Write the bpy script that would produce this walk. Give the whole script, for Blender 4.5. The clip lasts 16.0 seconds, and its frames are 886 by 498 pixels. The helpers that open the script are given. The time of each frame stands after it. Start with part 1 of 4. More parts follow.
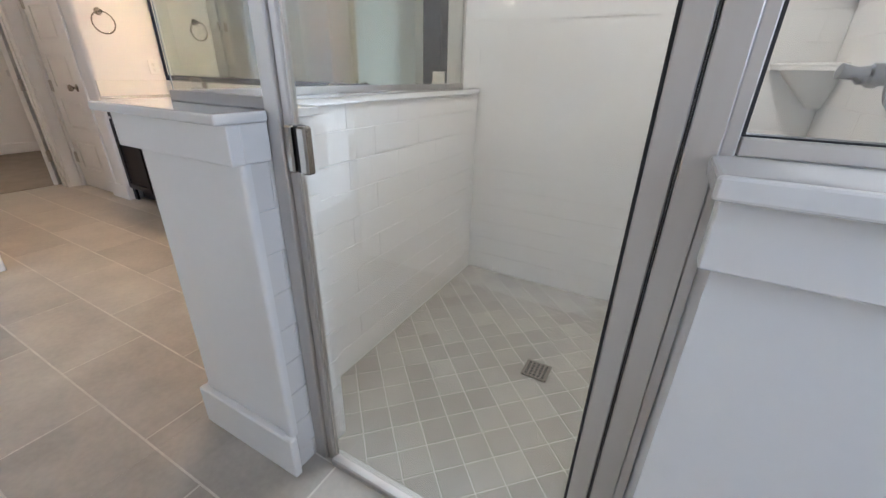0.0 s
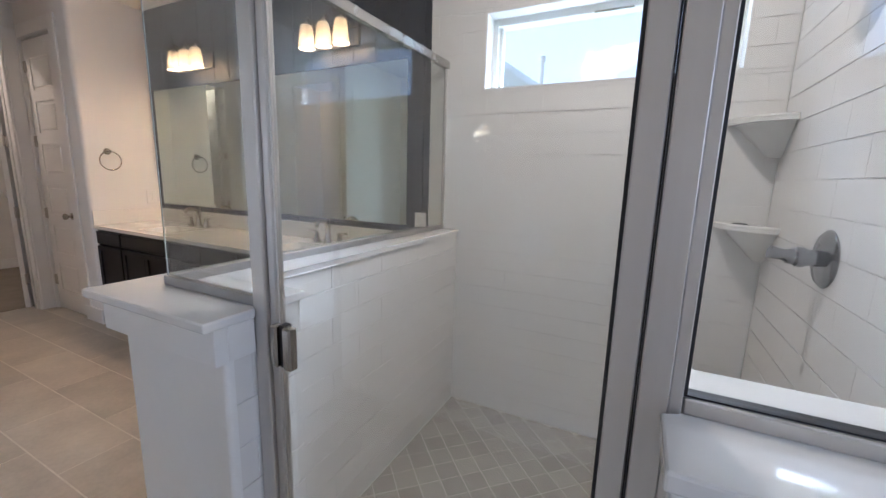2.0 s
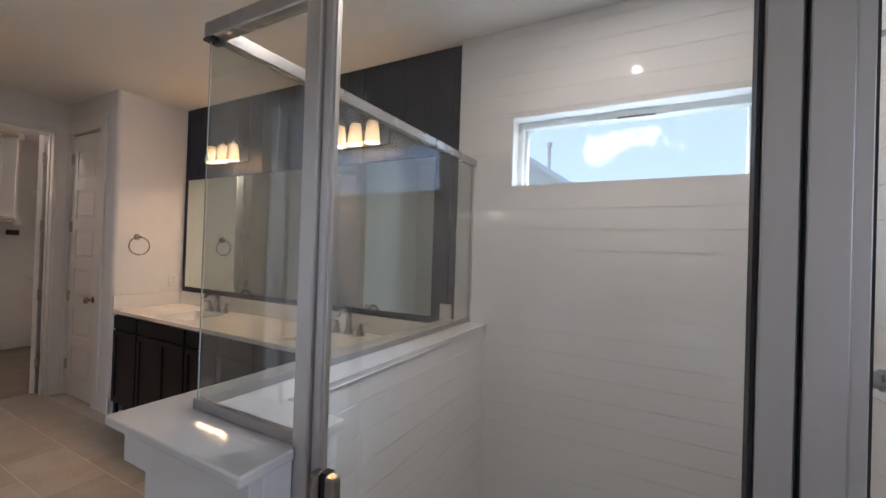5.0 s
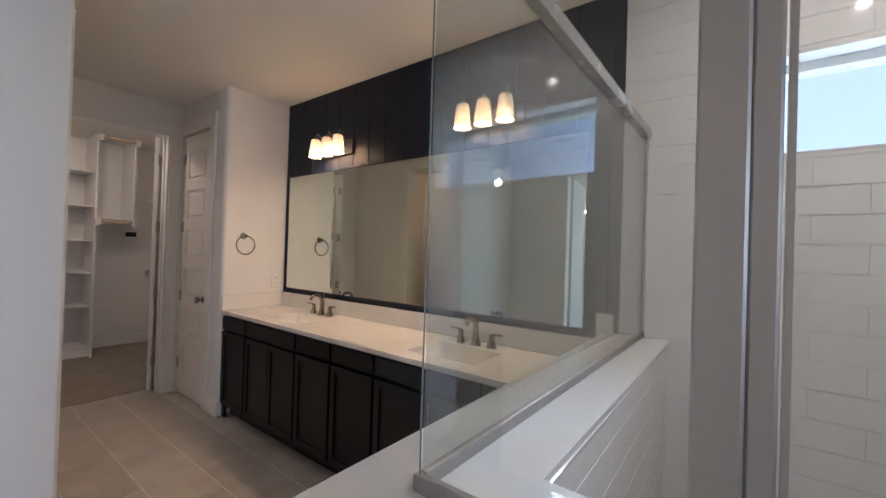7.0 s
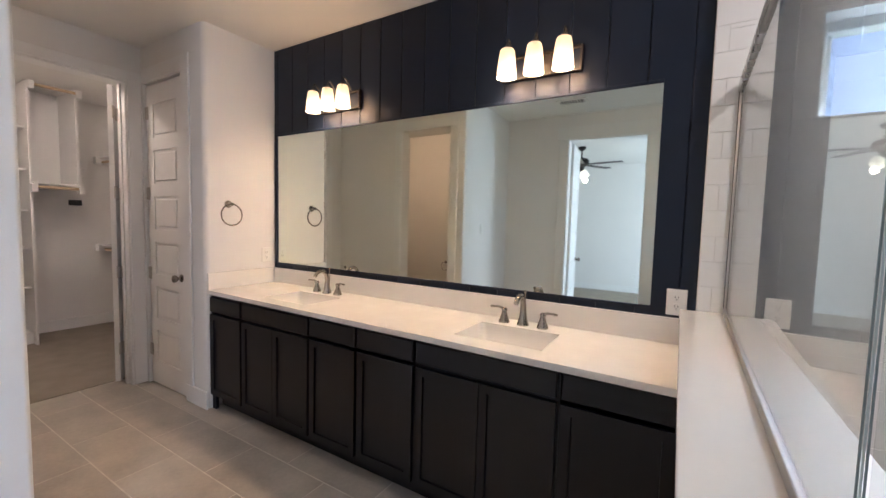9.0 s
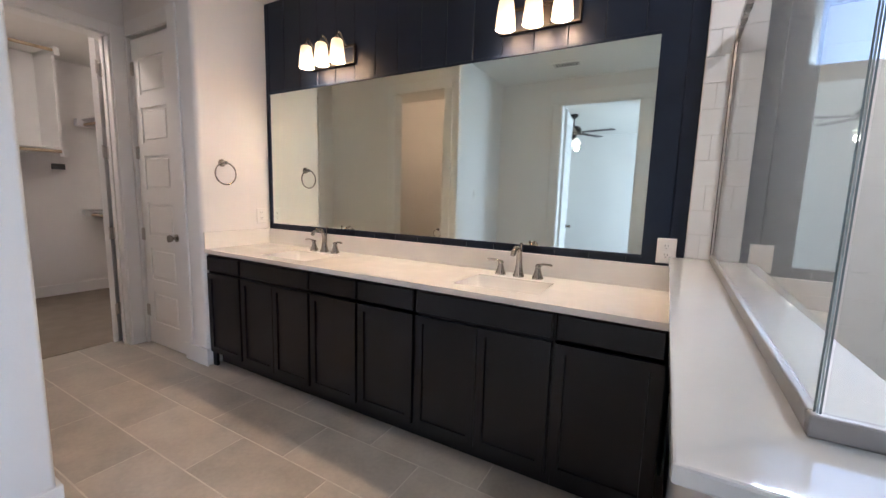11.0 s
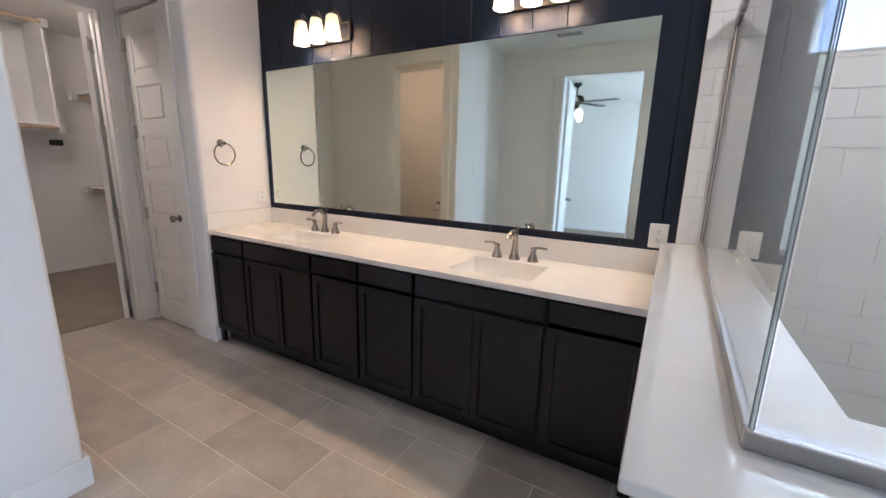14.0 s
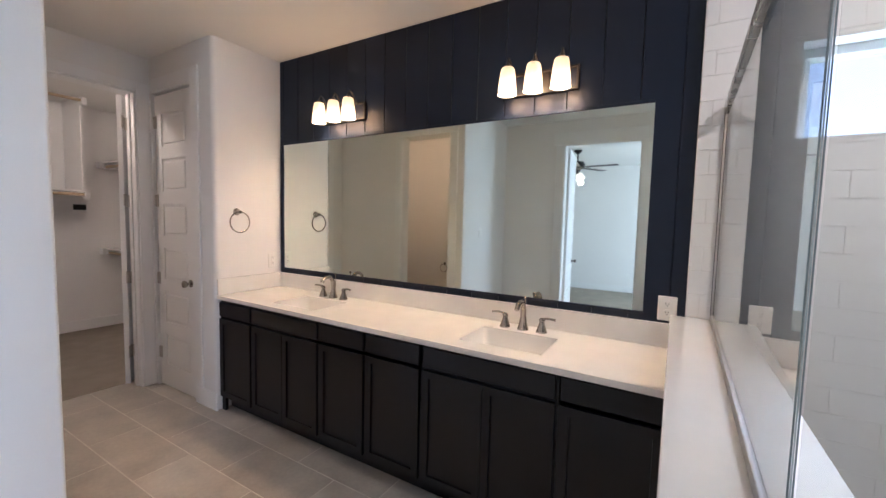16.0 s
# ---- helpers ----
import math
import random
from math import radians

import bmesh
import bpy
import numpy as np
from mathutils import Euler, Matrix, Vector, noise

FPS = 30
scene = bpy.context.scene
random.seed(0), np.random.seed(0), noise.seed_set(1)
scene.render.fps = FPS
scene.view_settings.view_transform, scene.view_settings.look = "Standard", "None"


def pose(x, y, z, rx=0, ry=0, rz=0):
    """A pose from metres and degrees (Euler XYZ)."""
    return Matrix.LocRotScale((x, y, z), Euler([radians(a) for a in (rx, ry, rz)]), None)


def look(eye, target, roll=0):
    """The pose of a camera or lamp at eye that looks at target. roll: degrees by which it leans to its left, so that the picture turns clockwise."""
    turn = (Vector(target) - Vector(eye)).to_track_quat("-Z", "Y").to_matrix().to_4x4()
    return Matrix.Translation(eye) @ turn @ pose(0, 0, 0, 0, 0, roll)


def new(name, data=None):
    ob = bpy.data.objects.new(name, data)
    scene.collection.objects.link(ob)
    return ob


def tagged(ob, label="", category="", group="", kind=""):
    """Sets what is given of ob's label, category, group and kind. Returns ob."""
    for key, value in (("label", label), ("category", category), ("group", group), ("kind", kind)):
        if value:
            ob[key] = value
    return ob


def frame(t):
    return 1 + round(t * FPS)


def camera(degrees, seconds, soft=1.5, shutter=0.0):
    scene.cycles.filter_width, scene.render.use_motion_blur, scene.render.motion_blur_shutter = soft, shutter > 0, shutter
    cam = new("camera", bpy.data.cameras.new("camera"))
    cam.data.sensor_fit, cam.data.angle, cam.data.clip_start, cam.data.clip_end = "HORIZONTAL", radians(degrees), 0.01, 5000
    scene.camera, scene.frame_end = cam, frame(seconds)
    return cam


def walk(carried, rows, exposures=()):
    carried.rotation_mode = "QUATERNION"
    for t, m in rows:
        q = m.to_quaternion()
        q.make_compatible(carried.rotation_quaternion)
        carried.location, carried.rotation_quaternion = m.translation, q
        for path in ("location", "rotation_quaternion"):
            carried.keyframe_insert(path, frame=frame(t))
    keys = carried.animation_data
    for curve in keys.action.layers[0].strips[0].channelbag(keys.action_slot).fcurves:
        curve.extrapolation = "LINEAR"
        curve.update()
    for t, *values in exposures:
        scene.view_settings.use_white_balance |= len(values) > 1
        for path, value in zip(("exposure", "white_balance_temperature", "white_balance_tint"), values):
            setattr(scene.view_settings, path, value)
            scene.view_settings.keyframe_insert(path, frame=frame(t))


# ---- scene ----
cam = camera(96.8, 16.0)
PATH = [
    (0, (0.029, -0.008, 1.134), (-0.842, 1.593, 0.311), 1.5),
    (0.5, (0.034, 0.003, 1.192), (-0.844, 1.644, 0.459), 1.6),
    (1, (0.032, 0.016, 1.248), (-0.847, 1.708, 0.645), 1.6),
    (1.5, (0.025, 0.014, 1.301), (-0.854, 1.748, 0.831), 1.6),
    (2, (0.029, 0.008, 1.348), (-0.85, 1.77, 0.997), 1.6),
    (2.5, (0.031, 0.016, 1.38), (-0.853, 1.793, 1.131), 1.6),
    (3, (0.032, 0.011, 1.41), (-0.855, 1.794, 1.236), 1.6),
    (5.3, (-0.159, 0.011, 1.456), (-1.117, 1.766, 1.483), 1.7),
    (5.5, (-0.207, 0.007, 1.45), (-1.189, 1.749, 1.478), 1.8),
    (6, (-0.331, 0.02, 1.428), (-1.395, 1.713, 1.455), 1.8),
    (6.5, (-0.533, 0.084, 1.419), (-1.679, 1.723, 1.441), 1.8),
    (7, (-0.699, 0.127, 1.412), (-1.9, 1.726, 1.43), 1.8),
    (7.5, (-0.883, 0.098, 1.41), (-2.095, 1.689, 1.401), 1.7),
    (8, (-1.053, 0.065, 1.413), (-2.213, 1.694, 1.367), 1.6),
    (8.5, (-1.182, 0.118, 1.415), (-2.27, 1.794, 1.315), 1.5),
    (9, (-1.226, 0.118, 1.407), (-2.256, 1.827, 1.272), 1.5),
    (11.3, (-1.238, 0.043, 1.29), (-2.206, 1.767, 0.985), 1.4),
    (11.5, (-1.231, 0.044, 1.297), (-2.198, 1.761, 0.956), 1.4),
    (12, (-1.228, 0.044, 1.296), (-2.189, 1.753, 0.899), 1.4),
    (12.5, (-1.226, 0.041, 1.292), (-2.183, 1.742, 0.853), 1.4),
    (13, (-1.226, 0.03, 1.305), (-2.178, 1.727, 0.841), 1.5),
    (13.5, (-1.216, 0.022, 1.346), (-2.173, 1.717, 0.885), 1.4),
    (14, (-1.203, 0.026, 1.388), (-2.167, 1.727, 0.967), 1.4),
    (14.5, (-1.203, 0.021, 1.421), (-2.178, 1.732, 1.072), 1.4),
    (15, (-1.203, 0.019, 1.443), (-2.193, 1.736, 1.172), 1.4),
    (15.5, (-1.209, 0.012, 1.457), (-2.21, 1.732, 1.262), 1.4),
    (16, (-1.211, 0.006, 1.47), (-2.224, 1.725, 1.327), 1.4),
]
EXPOSURES = [(0, 1.76, 5460, 11), (1.5, 1.46, 5400, 13), (2.5, 1.16, 5400, 15), (5.5, 0.82, 5600, 16), (7, 0.94, 5500, 15), (9, 1.55, 5450, 15), (12.5, 1.6, 5130, 13), (14, 1.6, 5130, 13), (16, 1.54, 5260, 15)]
walk(cam, [(t, look(eye, target, roll)) for t, eye, target, roll in PATH], EXPOSURES)

# ---- world, sun, exposure ----
SUN_EL, SUN_AZ = radians(60), radians(270)
world = bpy.data.worlds.new("world")
scene.world = world
world.use_nodes = True
wn, wl = world.node_tree.nodes, world.node_tree.links
wn.clear()
sky = wn.new("ShaderNodeTexSky")
sky.sky_type, sky.sun_disc, sky.sun_elevation, sky.sun_rotation = "NISHITA", False, SUN_EL, SUN_AZ
coord = wn.new("ShaderNodeTexCoord")
cloud = wn.new("ShaderNodeTexNoise")
cloud.inputs["Scale"].default_value, cloud.inputs["Detail"].default_value, cloud.inputs["Roughness"].default_value = 9.0, 7, 0.6
offset = wn.new("ShaderNodeVectorMath")
offset.operation = "SUBTRACT"
offset.inputs[1].default_value = (-0.075, 0.95, 0.262)
squash = wn.new("ShaderNodeVectorMath")
squash.operation = "MULTIPLY"
squash.inputs[1].default_value = (4.3, 0.5, 13.0)
reach = wn.new("ShaderNodeVectorMath")
reach.operation = "LENGTH"
billow = wn.new("ShaderNodeMath")
billow.operation = "MULTIPLY_ADD"
billow.inputs[1].default_value, billow.inputs[2].default_value = 2.4, -0.75
haze = wn.new("ShaderNodeMix")
haze.data_type = "RGBA"
haze.inputs["Factor"].default_value = 0.62
haze.inputs["B"].default_value = (5.0, 5.3, 6.8, 1)
inner = wn.new("ShaderNodeMath")
inner.operation = "SUBTRACT"
mask = wn.new("ShaderNodeMapRange")
mask.interpolation_type = "SMOOTHSTEP"
mask.inputs["From Min"].default_value, mask.inputs["From Max"].default_value = -0.02, 0.22
blend = wn.new("ShaderNodeMix")
blend.data_type = "RGBA"
blend.inputs["B"].default_value = (6.8, 6.9, 7.0, 1)
back = wn.new("ShaderNodeBackground")
back.inputs["Strength"].default_value = 0.15
out = wn.new("ShaderNodeOutputWorld")
wl.new(coord.outputs["Generated"], cloud.inputs["Vector"])
wl.new(coord.outputs["Generated"], offset.inputs[0])
wl.new(offset.outputs["Vector"], squash.inputs[0])
wl.new(squash.outputs["Vector"], reach.inputs[0])
wl.new(cloud.outputs["Fac"], billow.inputs[0])
wl.new(billow.outputs["Value"], inner.inputs[0])
wl.new(reach.outputs["Value"], inner.inputs[1])
wl.new(inner.outputs["Value"], mask.inputs["Value"])
wl.new(mask.outputs["Result"], blend.inputs["Factor"])
wl.new(sky.outputs["Color"], haze.inputs["A"])
wl.new(haze.outputs["Result"], blend.inputs["A"])
wl.new(blend.outputs["Result"], back.inputs["Color"])
wl.new(back.outputs["Background"], out.inputs["Surface"])


def lamp(name, kind, m, energy, colour, **more):
    data = bpy.data.lights.new(name, kind)
    data.energy, data.color = energy, colour
    for key, value in more.items():
        if key == "size": data.size = value
        if key == "size_y": data.shape, data.size_y = "RECTANGLE", value
        if key == "radius": data.shadow_soft_size = value
        if key == "angle": data.angle = value
    ob = new(name, data)
    ob.matrix_world = m
    return ob


lamp("sun", "SUN", look((0, 0, 0), (-math.sin(SUN_AZ) * math.cos(SUN_EL), -math.cos(SUN_AZ) * math.cos(SUN_EL), -math.sin(SUN_EL))), 3.0, (1, 0.95, 0.88), angle=radians(0.5))
# skylight in the bedroom's window and just above the shower window; the east lamp is fill
BEDROOM_SKY, SHOWER_SKY = 54.0, 740.0
lamp("bedroom_window_skylight", "AREA", look((1.15, -3.3, 1.5), (-3, -3.0, 1.2)), BEDROOM_SKY, (0.89, 0.96, 1.0), size=2.4, size_y=1.6)
lamp("shower_window_skylight", "AREA", look((-0.23, 4.3, 4.5), (-0.23, 2.0, 1.8)), SHOWER_SKY, (0.86, 0.93, 1.0), size=1.7, size_y=2.2)
lamp("toilet_room_bulb", "POINT", pose(-4.5, 0.2, 2.66), 3.6, (1, 0.58, 0.32), radius=0.05)
lamp("closet_bulb", "POINT", pose(-5.5, 0.95, 2.66), 10.5, (1, 0.74, 0.52), radius=0.05)
for fx, fy in ((-2.80, -2.70), (-2.68, -2.80)):
    lamp("fan_bulb", "POINT", pose(fx, fy, 2.19), 1.6, (1, 0.8, 0.55), radius=0.04)
SHADE_GLOW = 0.34
for lx in (-3.375, -1.905):
    for k in (-1, 0, 1):
        lamp("vanity_bulb", "POINT", pose(lx + k * 0.145, 2.08, 2.215), 5.6, (1, 0.625, 0.33), radius=0.038)
# fill light in an added east window, out of sight, to brighten the knee walls
lamp("east_fill_light", "AREA", look((1.66, -0.1, 1.65), (0, -0.1, 1.6)), 2.7, (0.93, 0.97, 1.0), size=0.7, size_y=0.8)
lamp("shower_downlight", "AREA", pose(-0.22, 1.37, 2.725), 7.0, (1, 0.83, 0.66), size=0.03)

# ---- materials ----
def material(name, colour, rough=0.5, metal=0.0, vary=0.06, scale=6.0, bump=0.0, bump_scale=60.0, rough_vary=0.06, piece=0.0, spec=0.5, coat=0.0, stretch=(1, 1, 1)):
    m = bpy.data.materials.new(name)
    m.use_nodes = True
    n, l = m.node_tree.nodes, m.node_tree.links
    b = n["Principled BSDF"]
    b.inputs["Metallic"].default_value, b.inputs["Specular IOR Level"].default_value, b.inputs["Coat Weight"].default_value = metal, spec, coat
    geo = n.new("ShaderNodeNewGeometry")
    mp = n.new("ShaderNodeMapping")
    mp.inputs["Scale"].default_value = stretch
    l.new(geo.outputs["Position"], mp.inputs["Vector"])
    big = n.new("ShaderNodeTexNoise")
    big.inputs["Scale"].default_value, big.inputs["Detail"].default_value = scale, 4
    fine = n.new("ShaderNodeTexNoise")
    fine.inputs["Scale"].default_value, fine.inputs["Detail"].default_value = bump_scale, 3
    for t in (big, fine):
        l.new(mp.outputs["Vector"], t.inputs["Vector"])
    mixed = n.new("ShaderNodeMath")
    mixed.operation = "MULTIPLY_ADD"
    mixed.inputs[1].default_value = 0.35
    l.new(fine.outputs["Fac"], mixed.inputs[0])
    l.new(big.outputs["Fac"], mixed.inputs[2])
    value = mixed.outputs[0]
    if piece:
        info = n.new("ShaderNodeObjectInfo")
        pm = n.new("ShaderNodeMath")
        pm.operation = "MULTIPLY_ADD"
        pm.inputs[1].default_value = piece
        l.new(info.outputs["Random"], pm.inputs[0])
        l.new(value, pm.inputs[2])
        value = pm.outputs[0]
    ramp = n.new("ShaderNodeMapRange")
    ramp.inputs["From Min"].default_value, ramp.inputs["From Max"].default_value = 0.35, 1.0 + piece
    ramp.inputs["To Min"].default_value, ramp.inputs["To Max"].default_value = 1 - vary, 1 + vary
    l.new(value, ramp.inputs["Value"])
    tint = n.new("ShaderNodeVectorMath")
    tint.operation = "SCALE"
    tint.inputs[0].default_value = colour
    l.new(ramp.outputs["Result"], tint.inputs["Scale"])
    l.new(tint.outputs["Vector"], b.inputs["Base Color"])
    rr = n.new("ShaderNodeMapRange")
    rr.inputs["From Min"].default_value, rr.inputs["From Max"].default_value = 0.3, 0.7
    rr.inputs["To Min"].default_value, rr.inputs["To Max"].default_value = max(0.02, rough - rough_vary), min(1, rough + rough_vary)
    l.new(big.outputs["Fac"], rr.inputs["Value"])
    l.new(rr.outputs["Result"], b.inputs["Roughness"])
    if bump:
        bp = n.new("ShaderNodeBump")
        bp.inputs["Strength"].default_value, bp.inputs["Distance"].default_value = bump, 0.002
        l.new(fine.outputs["Fac"], bp.inputs["Height"])
        l.new(bp.outputs["Normal"], b.inputs["Normal"])
    return m


def glass_material(name, tint, ior=1.5, rough=0.0):
    m = bpy.data.materials.new(name)
    m.use_nodes = True
    n, l = m.node_tree.nodes, m.node_tree.links
    n.remove(n["Principled BSDF"])
    clear = n.new("ShaderNodeBsdfTransparent")
    clear.inputs["Color"].default_value = (*tint, 1)
    gloss = n.new("ShaderNodeBsdfGlossy")
    gloss.inputs["Roughness"].default_value = rough
    face = n.new("ShaderNodeLayerWeight")
    face.inputs["Blend"].default_value = 0.5
    steep = n.new("ShaderNodeMath")
    steep.operation = "POWER"
    steep.inputs[1].default_value = 4.5
    l.new(face.outputs["Facing"], steep.inputs[0])
    base = ((ior - 1) / (ior + 1)) ** 2
    fres = n.new("ShaderNodeMath")
    fres.operation = "MULTIPLY_ADD"
    fres.inputs[1].default_value, fres.inputs[2].default_value = 1 - base, base
    l.new(steep.outputs[0], fres.inputs[0])
    mix = n.new("ShaderNodeMixShader")
    l.new(fres.outputs[0], mix.inputs["Fac"])
    l.new(clear.outputs["BSDF"], mix.inputs[1])
    l.new(gloss.outputs["BSDF"], mix.inputs[2])
    l.new(mix.outputs["Shader"], n["Material Output"].inputs["Surface"])
    return m


def glow_material(name, colour, strength, body=(0.8, 0.78, 0.72)):
    m = bpy.data.materials.new(name)
    m.use_nodes = True
    b = m.node_tree.nodes["Principled BSDF"]
    b.inputs["Base Color"].default_value = (*body, 1)
    b.inputs["Roughness"].default_value = 0.35
    b.inputs["Emission Color"].default_value = (*colour, 1)
    b.inputs["Emission Strength"].default_value = strength
    return m


WHITE_WALL = material("white_wall_paint", (0.78, 0.765, 0.745), 0.6, vary=0.03, scale=1.3, bump=0.25, bump_scale=140)
CEIL = material("ceiling_paint", (0.8, 0.79, 0.76), 0.8, vary=0.03, scale=1.1, bump=0.3, bump_scale=120)
TRIM = material("white_trim_enamel", (0.8, 0.795, 0.785), 0.32, rough_vary=0.015, vary=0.025, scale=3, bump=0.0, bump_scale=40)
NAVY = material("navy_board_paint", (0.0062, 0.0122, 0.03), 0.42, spec=0.34, vary=0.1, scale=2.5, bump_scale=70, piece=0.25)
CABINET = material("espresso_cabinet_lacquer", (0.0052, 0.0054, 0.0085), 0.34, spec=0.42, vary=0.03, scale=4, bump_scale=90, rough_vary=0.02)
QUARTZ = material("white_quartz", (0.8, 0.78, 0.74), 0.13, vary=0.035, scale=7, bump=0.0, bump_scale=160)
CAP = material("white_marble_cap", (0.78, 0.78, 0.775), 0.035, rough_vary=0.01, vary=0.03, scale=5, bump_scale=90, spec=0.8, coat=0.6)
PORCELAIN = material("sink_porcelain", (0.82, 0.81, 0.78), 0.1, vary=0.02, scale=4)
SUBWAY = material("glossy_white_tile", (0.78, 0.765, 0.745), 0.05, spec=0.75, vary=0.03, scale=3, bump=0.06, bump_scale=14, rough_vary=0.01, piece=0.35)
GROUT = material("pale_grout", (0.68, 0.66, 0.635), 0.85, vary=0.1, scale=9, bump=0.3, bump_scale=200)
FLOOR_TILE = material("grey_porcelain_tile", (0.43, 0.394, 0.342), 0.42, vary=0.36, scale=4.5, bump=0.2, bump_scale=45, rough_vary=0.1, piece=0.3)
FLOOR_GROUT = material("floor_grout", (0.62, 0.585, 0.52), 0.9, vary=0.2, scale=12, bump=0.3, bump_scale=220)
PAN_TILE = material("grey_mosaic_tile", (0.38, 0.355, 0.315), 0.4, vary=0.22, scale=9, bump=0.1, bump_scale=60, piece=0.6)
PAN_GROUT = material("mosaic_grout", (0.6, 0.57, 0.515), 0.9, vary=0.1, scale=14, bump=0.3, bump_scale=220)
NICKEL = material("brushed_nickel", (0.6, 0.575, 0.55), 0.42, 1.0, rough_vary=0.04, vary=0.06, scale=10, bump_scale=90, stretch=(1, 1, 0.05))
CHANNEL = material("dull_aluminium_channel", (0.4, 0.39, 0.385), 0.55, 1.0, rough_vary=0.02, vary=0.03, scale=10)
HINGE = material("pewter_hinge_plate", (0.5, 0.47, 0.43), 0.38, 1.0, rough_vary=0.03, vary=0.05, scale=12)
RAIL = material("polished_nickel_rail", (0.52, 0.505, 0.49), 0.26, 1.0, rough_vary=0.03, vary=0.05, scale=10)
SATIN = material("satin_nickel", (0.36, 0.33, 0.295), 0.2, 1.0, rough_vary=0.04, vary=0.05, scale=8)
CHROME = material("chrome", (0.3, 0.3, 0.31), 0.12, 1.0, vary=0.03, scale=8)
RUBBER = material("black_gasket", (0.015, 0.015, 0.018), 0.5, vary=0.1)
BRONZE = material("oil_rubbed_bronze", (0.016, 0.012, 0.01), 0.45, 0.2, vary=0.15, scale=10)
CARPET = material("greige_carpet", (0.29, 0.255, 0.21), 0.97, vary=0.16, scale=5, bump=1.0, bump_scale=330, spec=0.1)
PLASTIC = material("white_plastic", (0.8, 0.79, 0.76), 0.35, vary=0.02)
DARK = material("dark_slot", (0.02, 0.02, 0.02), 0.6)
MIRROR = material("mirror_silver", (0.80, 0.86, 0.79), 0.02, 1.0, vary=0.01, rough_vary=0.0)
GLASS = glass_material("clear_shower_glass", (0.915, 0.93, 0.92), 1.66)
GLASS_EDGE = material("glass_edge", (0.2, 0.25, 0.26), 0.12, vary=0.1, scale=20, spec=0.8)
SEAL = material("pale_silicone_seal", (0.5, 0.58, 0.6), 0.2, vary=0.08, scale=20)
WINDOW_GLASS = glass_material("window_glass", (0.96, 0.98, 0.97), 1.45)
VINYL = material("white_vinyl", (0.8, 0.82, 0.8), 0.35, vary=0.02)
WOOD = material("pale_wood_rod", (0.5, 0.38, 0.25), 0.5, vary=0.18, scale=12, stretch=(8, 1, 8))
SHADE = glow_material("lit_white_glass_shade", (1.0, 0.66, 0.34), SHADE_GLOW, (0.3, 0.28, 0.25))
# the glass glows most round the bulb, less towards its neck
sn, sl = SHADE.node_tree.nodes, SHADE.node_tree.links
height = sn.new("ShaderNodeSeparateXYZ")
fade = sn.new("ShaderNodeMapRange")
fade.interpolation_type = "SMOOTHSTEP"
for key, value in (("From Min", 2.20), ("From Max", 2.315), ("To Min", SHADE_GLOW), ("To Max", 0.1)):
    fade.inputs[key].default_value = value
sl.new(sn.new("ShaderNodeNewGeometry").outputs["Position"], height.inputs[0])
sl.new(height.outputs["Z"], fade.inputs["Value"])
sl.new(fade.outputs["Result"], sn["Principled BSDF"].inputs["Emission Strength"])
# some of the bulb's light passes straight through the frosted glass
thin = sn.new("ShaderNodeBsdfTransparent")
thin.inputs["Color"].default_value = (1, 0.92, 0.8, 1)
pass_through = sn.new("ShaderNodeMixShader")
pass_through.inputs["Fac"].default_value = 0.1
sl.new(sn["Principled BSDF"].outputs["BSDF"], pass_through.inputs[1])
sl.new(thin.outputs["BSDF"], pass_through.inputs[2])
sl.new(pass_through.outputs["Shader"], sn["Material Output"].inputs["Surface"])
FAN_SHADE = glow_material("lit_fan_shade", (1.0, 0.85, 0.6), 0.45)
ROOFING = material("grey_shingles", (0.42, 0.4, 0.38), 0.9, vary=0.2, scale=3, bump=0.5, bump_scale=30)
SIDING = material("cream_siding", (0.75, 0.72, 0.66), 0.8, vary=0.06, scale=2)
LAWN = material("dry_lawn", (0.09, 0.11, 0.045), 0.95, vary=0.3, scale=0.7, bump=0.5, bump_scale=20)


# ---- mesh helpers ----
def box(bm, x0, x1, y0, y1, z0, z1, bevel=0.0, segments=1):
    made = bmesh.ops.create_cube(bm, size=1.0, matrix=Matrix.LocRotScale(((x0 + x1) / 2, (y0 + y1) / 2, (z0 + z1) / 2), None, (abs(x1 - x0), abs(y1 - y0), abs(z1 - z0))))
    if bevel:
        edges = {e for v in made["verts"] for e in v.link_edges}
        bmesh.ops.bevel(bm, geom=list(edges), offset=bevel, segments=segments, affect="EDGES", profile=0.5, clamp_overlap=True)
    return bm


def boxes(*rows, bevel=0.0, segments=1):
    bm = bmesh.new()
    for r in rows:
        box(bm, *r, bevel=bevel, segments=segments)
    return bm


def revolve(profile, m=None, steps=20, bm=None, base=True):
    """A lathe shape round z from (radius, height) pairs."""
    bm = bm or bmesh.new()
    rings = [[bm.verts.new((r * math.cos(2 * math.pi * i / steps), r * math.sin(2 * math.pi * i / steps), z)) for i in range(steps)] for r, z in profile]
    for a, b in zip(rings, rings[1:]):
        for i in range(steps):
            bm.faces.new((a[i], a[(i + 1) % steps], b[(i + 1) % steps], b[i]))
    for ring, flip in ((rings[0], True), (rings[-1], False)):
        if profile[0 if flip else -1][0] > 0.0005 and (base or not flip):
            bm.faces.new(ring[::-1] if flip else ring)
    if m is not None:
        bmesh.ops.transform(bm, matrix=m, verts=[v for ring in rings for v in ring])
    return bm


